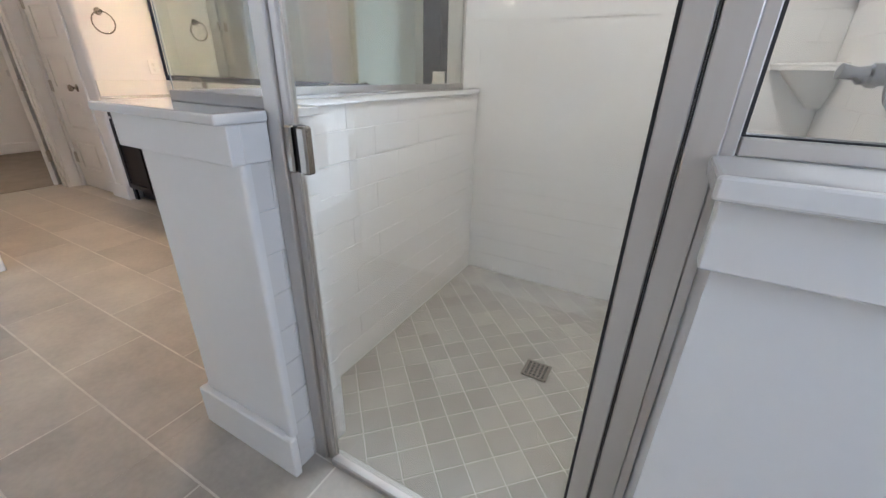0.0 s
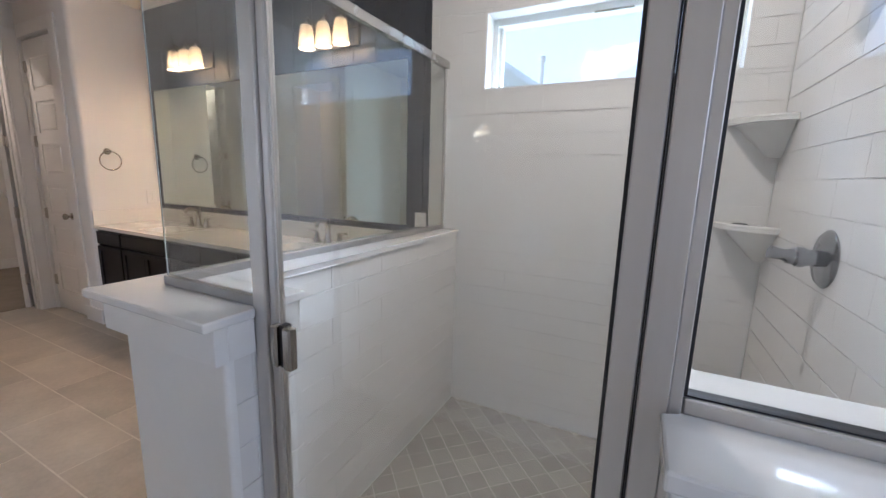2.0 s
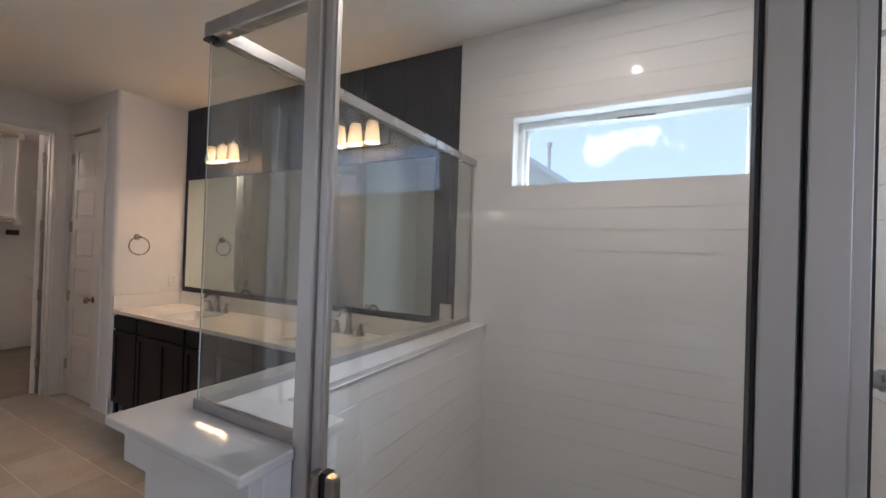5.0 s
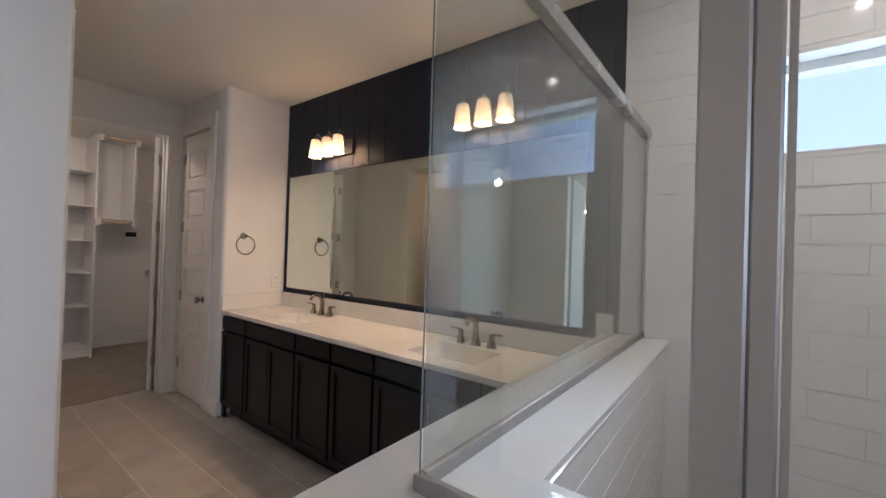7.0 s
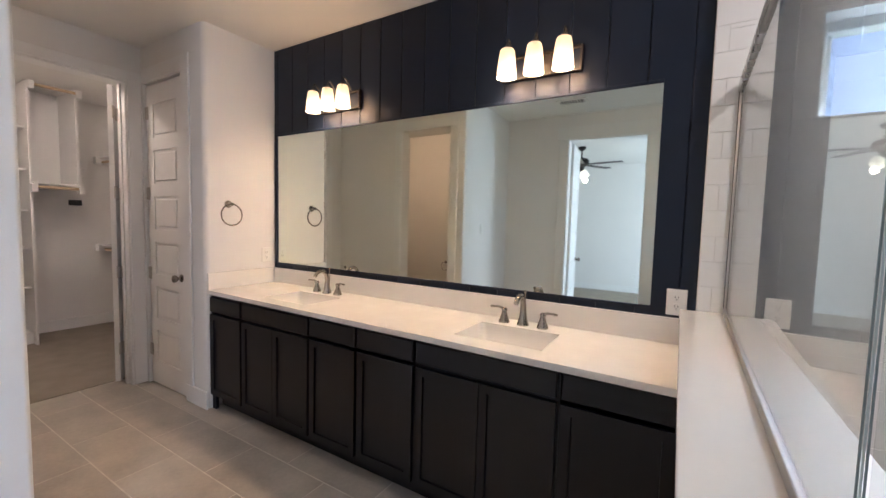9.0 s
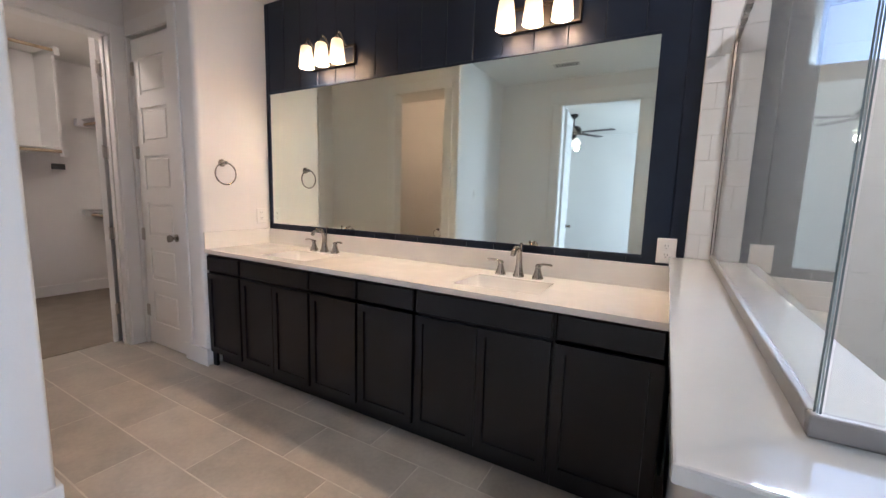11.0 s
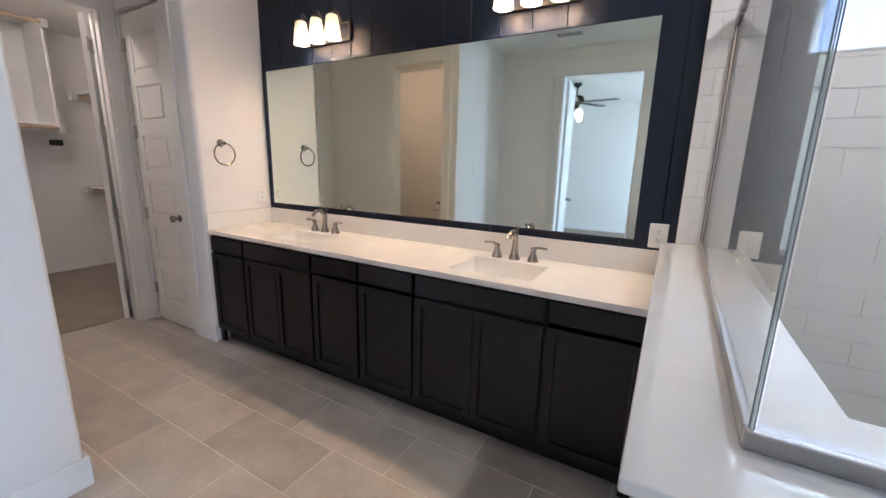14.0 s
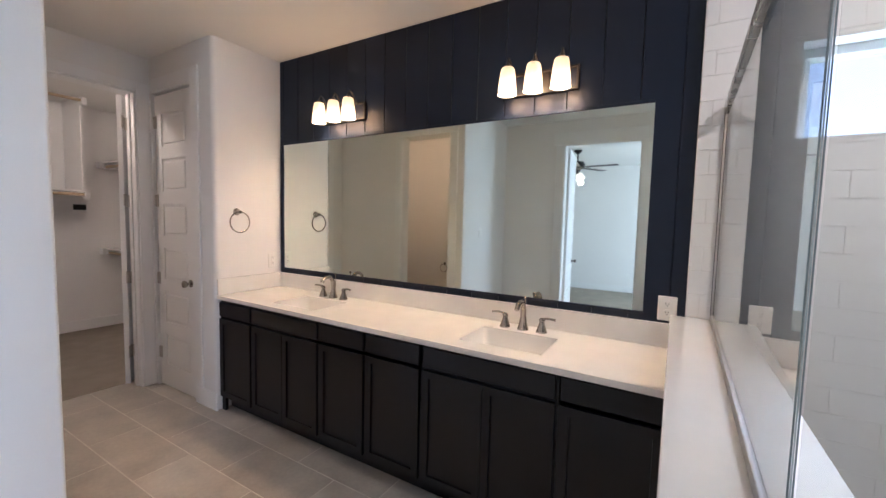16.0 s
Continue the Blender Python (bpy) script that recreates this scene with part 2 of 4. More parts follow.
def tube(points, radius, steps=10, bm=None, closed=False):
    """A bent pipe through the points; radius may be a list."""
    bm = bm or bmesh.new()
    pts = [Vector(p) for p in points]
    radii = radius if isinstance(radius, (list, tuple)) else [radius] * len(pts)
    rings = []
    side = None
    for i, p in enumerate(pts):
        a = pts[(i - 1) % len(pts)] if (i or closed) else p
        b = pts[(i + 1) % len(pts)] if (i < len(pts) - 1 or closed) else p
        d = (b - a).normalized()
        side = (side - side.dot(d) * d).normalized() if side else d.orthogonal().normalized()
        up = d.cross(side)
        rings.append([bm.verts.new(p + radii[i] * (math.cos(2 * math.pi * k / steps) * side + math.sin(2 * math.pi * k / steps) * up)) for k in range(steps)])
    pairs = list(zip(rings, rings[1:])) + ([(rings[-1], rings[0])] if closed else [])
    for a, b in pairs:
        for k in range(steps):
            bm.faces.new((a[k], a[(k + 1) % steps], b[(k + 1) % steps], b[k]))
    if not closed:
        bm.faces.new(rings[0][::-1])
        bm.faces.new(rings[-1])
    return bm


def prism(outline, z0, z1, bm=None):
    bm = bm or bmesh.new()
    low = [bm.verts.new((x, y, z0)) for x, y in outline]
    top = [bm.verts.new((x, y, z1)) for x, y in outline]
    bm.faces.new(low[::-1])
    bm.faces.new(top)
    for i in range(len(outline)):
        j = (i + 1) % len(outline)
        bm.faces.new((low[i], low[j], top[j], top[i]))
    return bm


def arc(cx, cy, r, a0, a1, n=10):
    return [(cx + r * math.cos(radians(a0 + (a1 - a0) * i / n)), cy + r * math.sin(radians(a0 + (a1 - a0) * i / n))) for i in range(n + 1)]


def mesh_of(name, bm, mat, smooth=False):
    bmesh.ops.recalc_face_normals(bm, faces=bm.faces)
    me = bpy.data.meshes.new(name)
    bm.to_mesh(me)
    bm.free()
    me.materials.append(mat)
    if smooth:
        me.shade_smooth()
        me.set_sharp_from_angle(angle=radians(38))
    return me


def part(name, bm, mat, parent, label="", smooth=False):
    ob = new(name, mesh_of(name, bm, mat, smooth))
    ob.parent = parent
    return tagged(ob, label)


def thing(name, label, category, group="", at=(0, 0, 0), kind=""):
    ob = new(name)
    ob.location = at
    ob.empty_display_size = 0.1
    return tagged(ob, label, category, group, kind)


def structure(name, bm, mat, label="", category="", smooth=False):
    ob = new(name, mesh_of(name, bm, mat, smooth))
    return tagged(ob, label, category, kind="structure")


# ---- plan ----
H = 2.743
NORTH, TILE_Y = 2.19, 2.150
TOWEL_X, NOOK_Y, CLOSET_X = -4.11, 1.632, -5.03
LINEN_R = -4.385   # the linen door's latch side
HALL_Y, LEFT_X, SOUTH = 0.54, -3.22, -0.66
SHOWER_L, SHOWER_R, DOOR_Y = -0.95, 0.52, 0.598
PAN_Z = -0.045
WIN = (-0.815, 0.357, 1.835, 2.23)
SHOWER_W0 = -1.15
T = 0.12

structure("wall_north", boxes((TOWEL_X - T, SHOWER_W0, NORTH + 0.012, NORTH + 0.22, -0.1, H + 0.1)), NAVY, "dark navy painted wall behind vertical boards", "wall")
wx0, wx1, wz0, wz1 = WIN
wall_shower = structure("wall_shower_back", boxes((SHOWER_W0, wx0, TILE_Y + 0.0025, NORTH + 0.22, -0.1, H + 0.1), (wx1, SHOWER_R + 0.3, TILE_Y + 0.0025, NORTH + 0.22, -0.1, H + 0.1),
                                  (wx0, wx1, TILE_Y + 0.0025, NORTH + 0.22, -0.1, wz0), (wx0, wx1, TILE_Y + 0.0025, NORTH + 0.22, wz1, H + 0.1)), GROUT, "shower back wall clad in white subway tile", "tiled wall")
wall_valve = structure("wall_shower_side", boxes((SHOWER_R + 0.0025, SHOWER_R + 0.3, 0.50, TILE_Y + 0.0025, -0.1, H + 0.1)), GROUT, "shower side wall clad in white subway tile", "tiled wall")


def rounded_block(x0, x1, y0, y1, z0, z1, corners, r=0.018):
    """An upright block with chosen plan corners rounded: sw, se, ne, nw."""
    out = []
    for key, (cx, cy, a) in dict(sw=(x0, y0, 180), se=(x1, y0, 270), ne=(x1, y1, 0), nw=(x0, y1, 90)).items():
        if key in corners:
            sx, sy = (1 if "w" in key else -1), (1 if "s" in key else -1)
            out += arc(cx + sx * r, cy + sy * r, r, a, a + 90, 6)
        else:
            out.append((cx, cy))
    return prism(out, z0, z1)


structure("wall_towel_side", rounded_block(LINEN_R, TOWEL_X, NOOK_Y, NORTH + 0.012, -0.1, H + 0.05, ("se",), 0.035), WHITE_WALL, "white painted wall with a rounded corner", "wall", smooth=True)
structure("wall_nook", boxes((-5.01, LINEN_R, NOOK_Y, NOOK_Y + T, 2.45, H + 0.05), (-5.03, -5.01, NOOK_Y, NOOK_Y + T, 0, H + 0.05)), WHITE_WALL, "white painted wall over the linen door", "wall")
structure("linen_closet_back", boxes((-5.03, LINEN_R, NORTH, NORTH + 0.1, 0, H)), WHITE_WALL, "plain white wall", "wall")
CO0, CO1, DOOR_H = 0.8, 1.52, 2.44
structure("wall_closet", boxes((CLOSET_X - 0.13, CLOSET_X, HALL_Y - T, CO0, 0, H + 0.05), (CLOSET_X - 0.13, CLOSET_X, CO1, NOOK_Y + 0.9, 0, H + 0.05), (CLOSET_X - 0.13, CLOSET_X, CO0, CO1, DOOR_H, H + 0.05)), WHITE_WALL, "white painted wall round the closet doorway", "wall")
TO0, TO1, TOH = -4.05, -3.39, 2.44
structure("wall_hall", boxes((CLOSET_X, TO0, HALL_Y - T, HALL_Y, 0, H + 0.05), (TO0, TO1, HALL_Y - T, HALL_Y, TOH, H + 0.05)), WHITE_WALL, "white painted wall beside the toilet room doorway", "wall")
structure("wall_corner", rounded_block(TO1, LEFT_X, HALL_Y - T, HALL_Y, 0, H + 0.05, ("ne",)), WHITE_WALL, "white painted wall corner with a rounded edge", "wall", smooth=True)
structure("wall_switch", boxes((LEFT_X - T, LEFT_X, SOUTH - T, HALL_Y - T, 0, H + 0.05)), WHITE_WALL, "white painted wall with a light switch", "wall")
BD0, BD1 = -2.45, -1.585
structure("wall_south", boxes((LEFT_X, BD0, SOUTH - T, SOUTH, 0, H + 0.05), (BD1, 1.7, SOUTH - T, SOUTH, 0, H + 0.05), (BD0, BD1, SOUTH - T, SOUTH, DOOR_H, H + 0.05)), WHITE_WALL, "white painted wall round the bedroom doorway", "wall")
# the unseen east wall is cut open for the added window
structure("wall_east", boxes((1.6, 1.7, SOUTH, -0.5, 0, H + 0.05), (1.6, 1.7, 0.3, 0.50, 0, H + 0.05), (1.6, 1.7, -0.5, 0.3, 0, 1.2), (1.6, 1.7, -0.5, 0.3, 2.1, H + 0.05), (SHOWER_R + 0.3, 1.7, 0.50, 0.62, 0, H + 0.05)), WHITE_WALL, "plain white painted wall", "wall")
structure("toilet_room_walls", boxes((CLOSET_X, LEFT_X - T, -1.05, -0.95, 0, H), (CLOSET_X - 0.13, CLOSET_X, -1.05, HALL_Y - T, 0, H)), WHITE_WALL, "plain white walls of the toilet room", "wall")
CLX, CLY0, CLY1 = -7.5, -0.2, 2.42
structure("closet_walls", boxes((CLX - 0.1, CLX, CLY0, CLY1, 0, H), (CLX, CLOSET_X - 0.13, CLY1, CLY1 + 0.1, 0, H), (CLX, CLOSET_X - 0.13, CLY0 - 0.1, CLY0, 0, H)), WHITE_WALL, "plain white closet walls", "wall")
BX0, BX1, BY0 = -5.2, 1.3, -5.0
structure("bedroom_walls", boxes((BX0, BX1, BY0 - 0.1, BY0, 0, H), (BX0 - 0.1, BX0, BY0, -0.95, 0, H), (BX1, BX1 + 0.1, BY0, -4.6, 0, H), (BX1, BX1 + 0.1, -2.0, SOUTH - T, 0, H), (BX1, BX1 + 0.1, -4.6, -2.0, 0, 0.6), (BX1, BX1 + 0.1, -4.6, -2.0, 2.4, H)), WHITE_WALL, "plain white bedroom walls with a window opening", "wall")
structure("ceiling", boxes((-5.2, 1.75, -1.05, 2.45, H, H + 0.12)), CEIL, "white textured ceiling", "ceiling")
structure("closet_ceiling", boxes((CLX - 0.1, -5.2, CLY0 - 0.1, CLY1 + 0.1, H, H + 0.12)), CEIL, "white closet ceiling", "ceiling")
structure("bedroom_ceiling", boxes((BX0 - 0.1, BX1 + 0.5, BY0 - 0.1, -1.05, H, H + 0.12)), CEIL, "white bedroom ceiling", "ceiling")
floor = structure("floor", boxes((-5.235, -1.17, SOUTH - 0.06, NORTH, -0.12, -0.001), (-1.17, 1.65, SOUTH - 0.06, 0.60, -0.12, -0.001), (CLOSET_X, LEFT_X, -0.95, SOUTH - 0.06, -0.12, -0.001)), FLOOR_GROUT, "grey porcelain tile floor with pale grout", "floor")
pan = structure("shower_floor", boxes((-1.17, SHOWER_R + 0.01, 0.60, TILE_Y + 0.0025, -0.16, PAN_Z)), PAN_GROUT, "grey diagonal mosaic shower floor", "shower floor")
structure("closet_floor", boxes((CLX, -5.235, CLY0, CLY1, -0.1, 0.006)), CARPET, "greige closet carpet", "carpet")
structure("bedroom_floor", boxes((BX0, BX1, BY0, SOUTH - 0.06, -0.1, 0.006)), CARPET, "greige bedroom carpet", "carpet")
structure("ground", boxes((-900, 900, -900, 1800, -0.6, -0.4)), LAWN, "lawn outside the window", "ground")


def board(name, rows, label="white painted baseboard"):
    return structure(name, boxes(*rows, bevel=0.004), TRIM, label, "baseboard")


BH, BT = 0.135, 0.015
board("baseboard", [(LEFT_X + 0.001, LEFT_X + BT, SOUTH + BT, HALL_Y + BT, 0, BH)])
board("baseboard", [(TO1 + 0.095, LEFT_X, HALL_Y, HALL_Y + BT, 0, BH)])
board("baseboard", [(CLOSET_X, TO0 - 0.09, HALL_Y, HALL_Y + BT, 0, BH)])
board("baseboard", [(LINEN_R, TOWEL_X + BT, NOOK_Y - BT, NOOK_Y, 0, BH)])
board("baseboard", [(LEFT_X + BT, BD0 - 0.1, SOUTH, SOUTH + BT, 0, BH)])
board("baseboard", [(BD1 + 0.1, 1.6, SOUTH, SOUTH + BT, 0, BH)])
board("baseboard", [(CLX, CLX + BT, CLY0, CLY1, 0, BH)])
board("baseboard", [(BX0, BX1, BY0, BY0 + BT, 0, BH)])


def casing(name, rows, label):
    return structure(name, boxes(*rows, bevel=0.003), TRIM, label, "door casing")


# closet doorway: flat casing to the nook corner, stepped jamb
casing("trim_closet_doorway", [(CLOSET_X, CLOSET_X + 0.016, CO1 + 0.012, NOOK_Y, 0, DOOR_H + 0.09), (CLOSET_X, CLOSET_X + 0.016, CO0 - 0.1, CO0 - 0.012, 0, DOOR_H + 0.09), (CLOSET_X, CLOSET_X + 0.016, CO0 - 0.012, CO1 + 0.012, DOOR_H + 0.012, DOOR_H + 0.09),
                             (CLOSET_X - 0.135, CLOSET_X + 0.008, CO1 - 0.006, CO1 + 0.012, 0, DOOR_H), (CLOSET_X - 0.135, CLOSET_X + 0.008, CO0 - 0.012, CO0 + 0.006, 0, DOOR_H), (CLOSET_X - 0.135, CLOSET_X + 0.008, CO0, CO1, DOOR_H - 0.006, DOOR_H + 0.012),
                             (CLOSET_X - 0.085, CLOSET_X - 0.05, CO1 - 0.018, CO1 - 0.006, 0, DOOR_H - 0.006)], "white closet doorway casing")
casing("trim_toilet_doorway", [(TO0 - 0.09, TO0, HALL_Y, HALL_Y + 0.016, 0, TOH), (TO1, TO1 + 0.09, HALL_Y, HALL_Y + 0.016, 0, TOH), (TO0 - 0.09, TO1 + 0.09, HALL_Y, HALL_Y + 0.016, TOH + 0.001, TOH + 0.1),
                             (TO0, TO0 + 0.012, HALL_Y - T, HALL_Y + 0.01, 0, TOH), (TO1 - 0.012, TO1, HALL_Y - T, HALL_Y + 0.01, 0, TOH)], "white toilet room doorway casing")
casing("trim_bedroom_doorway", [(BD0 - 0.1, BD0, SOUTH, SOUTH + 0.016, 0, DOOR_H), (BD1, BD1 + 0.1, SOUTH, SOUTH + 0.016, 0, DOOR_H), (BD0 - 0.13, BD1 + 0.13, SOUTH, SOUTH + 0.02, DOOR_H + 0.001, DOOR_H + 0.15),
                              (BD0, BD0 + 0.014, SOUTH - T, SOUTH + 0.008, 0, DOOR_H), (BD1 - 0.014, BD1, SOUTH - T, SOUTH + 0.008, 0, DOOR_H), (BD0 + 0.014, BD1 - 0.014, SOUTH - T, SOUTH + 0.008, DOOR_H - 0.014, DOOR_H)], "white bedroom doorway casing")
casing("trim_linen_door", [(LINEN_R, LINEN_R + 0.105, NOOK_Y - 0.016, NOOK_Y - 0.001, BH, 2.56), (-4.995, LINEN_R, NOOK_Y - 0.014, NOOK_Y - 0.001, 2.455, 2.56), (-5.012, -4.983, NOOK_Y - 0.012, NOOK_Y + 0.06, 0, 2.455), (LINEN_R - 0.012, LINEN_R - 0.001, NOOK_Y + 0.001, NOOK_Y + 0.06, 0, 2.45)], "white linen door casing")


# ---- doors ----
def panel_door(name, w, h, label, panels=6, knob_side=1, hinges=(0.29, 0.93, 1.58, 2.22), knob=True):
    """A white panelled door; local x across, y out of the face (negative is the front), z up; hinge at x = 0."""
    d = thing(name, label, "door", kind="structure")
    stile, th = min(0.1, 0.2 * w), 0.035
    rail = 0.1
    bm = bmesh.new()
    box(bm, 0, stile, -th / 2, th / 2, 0.012, h)
    box(bm, w - stile, w, -th / 2, th / 2, 0.012, h)
    step = (h - 0.2 - rail * 0.5) / panels
    for i in range(panels + 1):
        z0 = 0.012 if i == 0 else 0.2 + i * step - rail
        z1 = 0.2 if i == 0 else (h if i == panels else 0.2 + i * step)
        box(bm, stile, w - stile, -th / 2, th / 2, z0, z1)
    part("frame", bm, TRIM, d)
    for i in range(panels):
        z0, z1 = 0.2 + i * step, 0.2 + (i + 1) * step - rail
        bm = bmesh.new()
        box(bm, stile, w - stile, -th / 2 + 0.009, th / 2 - 0.009, z0, z1)
        box(bm, stile + 0.022, w - stile - 0.022, -th / 2 + 0.002, th / 2 - 0.002, z0 + 0.022, z1 - 0.022, bevel=0.007)
        part("panel", bm, TRIM, d)
    for z in hinges:
        bm = revolve([(0.006, z - 0.045), (0.007, z - 0.04), (0.007, z + 0.04), (0.006, z + 0.045)], pose(-0.004, -th / 2 - 0.004, 0), 10)
        box(bm, -0.014, 0.03, -th / 2 - 0.003, -th / 2 + 0.002, z - 0.05, z + 0.05)
        part("hinge", bm, HINGE, d, "satin nickel hinge", True)
    if knob:
        for s in (-1, 1):
            prof = [(0.03, 0), (0.03, 0.006), (0.012, 0.012), (0.011, 0.03), (0.022, 0.036), (0.028, 0.048), (0.026, 0.06), (0.012, 0.066), (0, 0.067)]
            part("knob", revolve(prof, pose(w - 0.06, s * th / 2, 0.93, -90 * s if s > 0 else 90, 0, 0), 18), SATIN, d, "satin nickel knob", True)
    return d


linen = panel_door("door_1", 0.57, 2.43, "closed white six-panel linen closet door with nickel knob")
linen.matrix_basis = pose(-4.97, NOOK_Y + 0.026, 0)
closet_door = panel_door("door_2", 0.80, 2.43, "white panelled door standing open into the closet")
closet_door.matrix_basis = pose(CLOSET_X - 0.15, CO1 - 0.045, 0, 0, 0, 143)
other_leaf = panel_door("door_4", 0.36, 2.43, "narrow white panelled door standing open into the closet", knob=False)
other_leaf.matrix_basis = pose(CLOSET_X - 0.135, CO0 + 0.02, 0, 0, 0, -172)
for z in (0.3, 0.93, 1.57, 2.2):
    leaf = part("hinge", boxes((CLOSET_X - 0.075, CLOSET_X - 0.006, CO0 + 0.0065, CO0 + 0.0095, z - 0.05, z + 0.05), bevel=0.001), HINGE, other_leaf, "satin nickel hinge")
    leaf.matrix_parent_inverse = other_leaf.matrix_basis.inverted()
    leaf = part("hinge", boxes((CLOSET_X - 0.132, CLOSET_X - 0.075, CO1 - 0.0105, CO1 - 0.0055, z - 0.05, z + 0.05), (CLOSET_X - 0.142, CLOSET_X - 0.130, CO1 - 0.022, CO1 - 0.008, z - 0.05, z + 0.05), bevel=0.001), HINGE, closet_door, "satin nickel hinge")
    leaf.matrix_parent_inverse = closet_door.matrix_basis.inverted()
bed_door = panel_door("door_3", 0.80, 2.42, "white panelled door standing open into the bedroom")
bed_door.matrix_basis = pose(BD0 + 0.02, SOUTH - T - 0.02, 0, 0, 0, -97)

# ---- shower window ----
window = thing("window_1", "white vinyl fixed window set high in the tiled wall", "window", kind="structure")
WY = 2.275
part("reveal", boxes((wx0, wx0 + 0.006, TILE_Y, WY, wz0, wz1), (wx1 - 0.006, wx1, TILE_Y, WY, wz0, wz1), (wx0, wx1, TILE_Y, WY, wz1 - 0.006, wz1), (wx0, wx1, TILE_Y - 0.002, WY, wz0, wz0 + 0.008)), TRIM, window, "white painted reveal")
fw = 0.035
part("window_frame", boxes((wx0 + 0.006, wx0 + fw, WY - 0.03, WY + 0.05, wz0 + 0.008, wz1 - 0.006), (wx1 - fw, wx1 - 0.006, WY - 0.03, WY + 0.05, wz0 + 0.008, wz1 - 0.006), (wx0 + fw, wx1 - fw, WY - 0.03, WY + 0.05, wz1 - fw - 0.01, wz1 - 0.006), (wx0 + fw, wx1 - fw, WY - 0.03, WY + 0.05, wz0 + 0.008, wz0 + 0.022), bevel=0.003), VINYL, window)
part("inner_sash", boxes((wx1 - fw - 0.04, wx1 - fw, WY + 0.0, WY + 0.04, wz0 + 0.022, wz1 - fw - 0.01), (wx0 + fw, wx0 + fw + 0.02, WY, WY + 0.04, wz0 + 0.022, wz1 - fw - 0.01), bevel=0.003), VINYL, window)
pane = part("pane", boxes((wx0 + fw, wx1 - fw, WY + 0.018, WY + 0.022, wz0 + 0.02, wz1 - fw)), WINDOW_GLASS, window, "clear window pane")
pane.visible_shadow = False
part("latch", boxes((-0.28, -0.1, WY - 0.034, WY - 0.028, wz1 - fw - 0.012, wz1 - fw - 0.004)), SATIN, window, "dark vent strip")

# added window, never in view, only there to hold the east fill lamp
fill_window = thing("added_window", "added unseen white vinyl window round the fill light", "window", kind="structure")
part("window_frame", boxes((1.65, 1.69, -0.5, -0.47, 1.2, 2.1), (1.65, 1.69, 0.27, 0.3, 1.2, 2.1), (1.65, 1.69, -0.47, 0.27, 1.2, 1.23), (1.65, 1.69, -0.47, 0.27, 2.07, 2.1), bevel=0.003), VINYL, fill_window)
downlight = thing("recessed_light", "white recessed ceiling downlight over the shower", "ceiling light", at=(-0.22, 1.37, H))
part("trim_ring", tube([(0.075 * math.cos(a), 0.075 * math.sin(a), -0.006) for a in [2 * math.pi * k / 28 for k in range(28)]], 0.0055, 8, closed=True), PLASTIC, downlight, "", True)

# the neighbour's gable with its vent pipe
house = thing("neighbour_house", "neighbouring house with shingled gable roof and vent pipe", "house", at=(-4.6, 12.0, -0.4))
part("wall", boxes((-7.6, 2.8, 0.04, 8, 0, 3.2)), SIDING, house, "cream siding")
bm = bmesh.new()
roof = [(-8.3, 3.25), (-2.4, 7.26), (3.5, 3.25), (3.5, 3.08), (-2.4, 7.06), (-8.3, 3.08)]
lo = [bm.verts.new((x, 0, z)) for x, z in roof]
hi = [bm.verts.new((x, 8.3, z)) for x, z in roof]
bm.faces.new(lo)
bm.faces.new(hi[::-1])
for i in range(6):
    j = (i + 1) % 6
    bm.faces.new((lo[i], hi[i], hi[j], lo[j]))
part("roof", bm, ROOFING, house)
for side in (-1, 1):
    part("fascia", prism([(-2.4, 7.05), (-2.4, 7.26), (-2.4 + side * 5.9, 3.26), (-2.4 + side * 5.9, 3.06)][::side], 0, 0.03), TRIM, house, "white rake board").matrix_basis = pose(0, -0.006, 0, 90, 0, 0)
part("gable", prism([(-7.6, 3.2), (2.8, 3.2), (2.8, 3.57), (-2.4, 7.1), (-7.6, 3.57)], 0, 0.2), SIDING, house).matrix_basis = pose(0, 0.24, 0, 90, 0, 0)
part("vent_pipe", revolve([(0.065, 4.2), (0.065, 5.45), (0.1, 5.46), (0.1, 5.62), (0.04, 5.66)], pose(1.37, 1.2, 0), 14), SIDING, house, "pale metal vent pipe", True)

# ---- shower knee walls, caps and glass ----
CAP_Z = 1.05
knee = structure("knee_wall_1", prism([(-1.14, 0.512), (-0.742, 0.512), (-0.742, 0.72), (SHOWER_L - 0.0025, 0.72), (SHOWER_L - 0.0025, TILE_Y + 0.0025), (-1.14, TILE_Y + 0.0025)], -0.1, CAP_Z - 0.022), TRIM, "white painted knee wall with tiled shower side", "knee wall")
knee2 = structure("knee_wall_2", boxes((0.107, SHOWER_R + 0.12, 0.502, 0.72, -0.1, CAP_Z - 0.027)), TRIM, "white painted knee wall beside the shower door", "knee wall")


def slab(name, outline, z0, z1, mat, label, category, bevel=0.004):
    bm = prism(outline, z0, z1)
    bmesh.ops.bevel(bm, geom=bm.edges[:], offset=bevel, segments=2, affect="EDGES", profile=0.5)
    return tagged(new(name, mesh_of(name, bm, mat)), label, category, kind="structure")


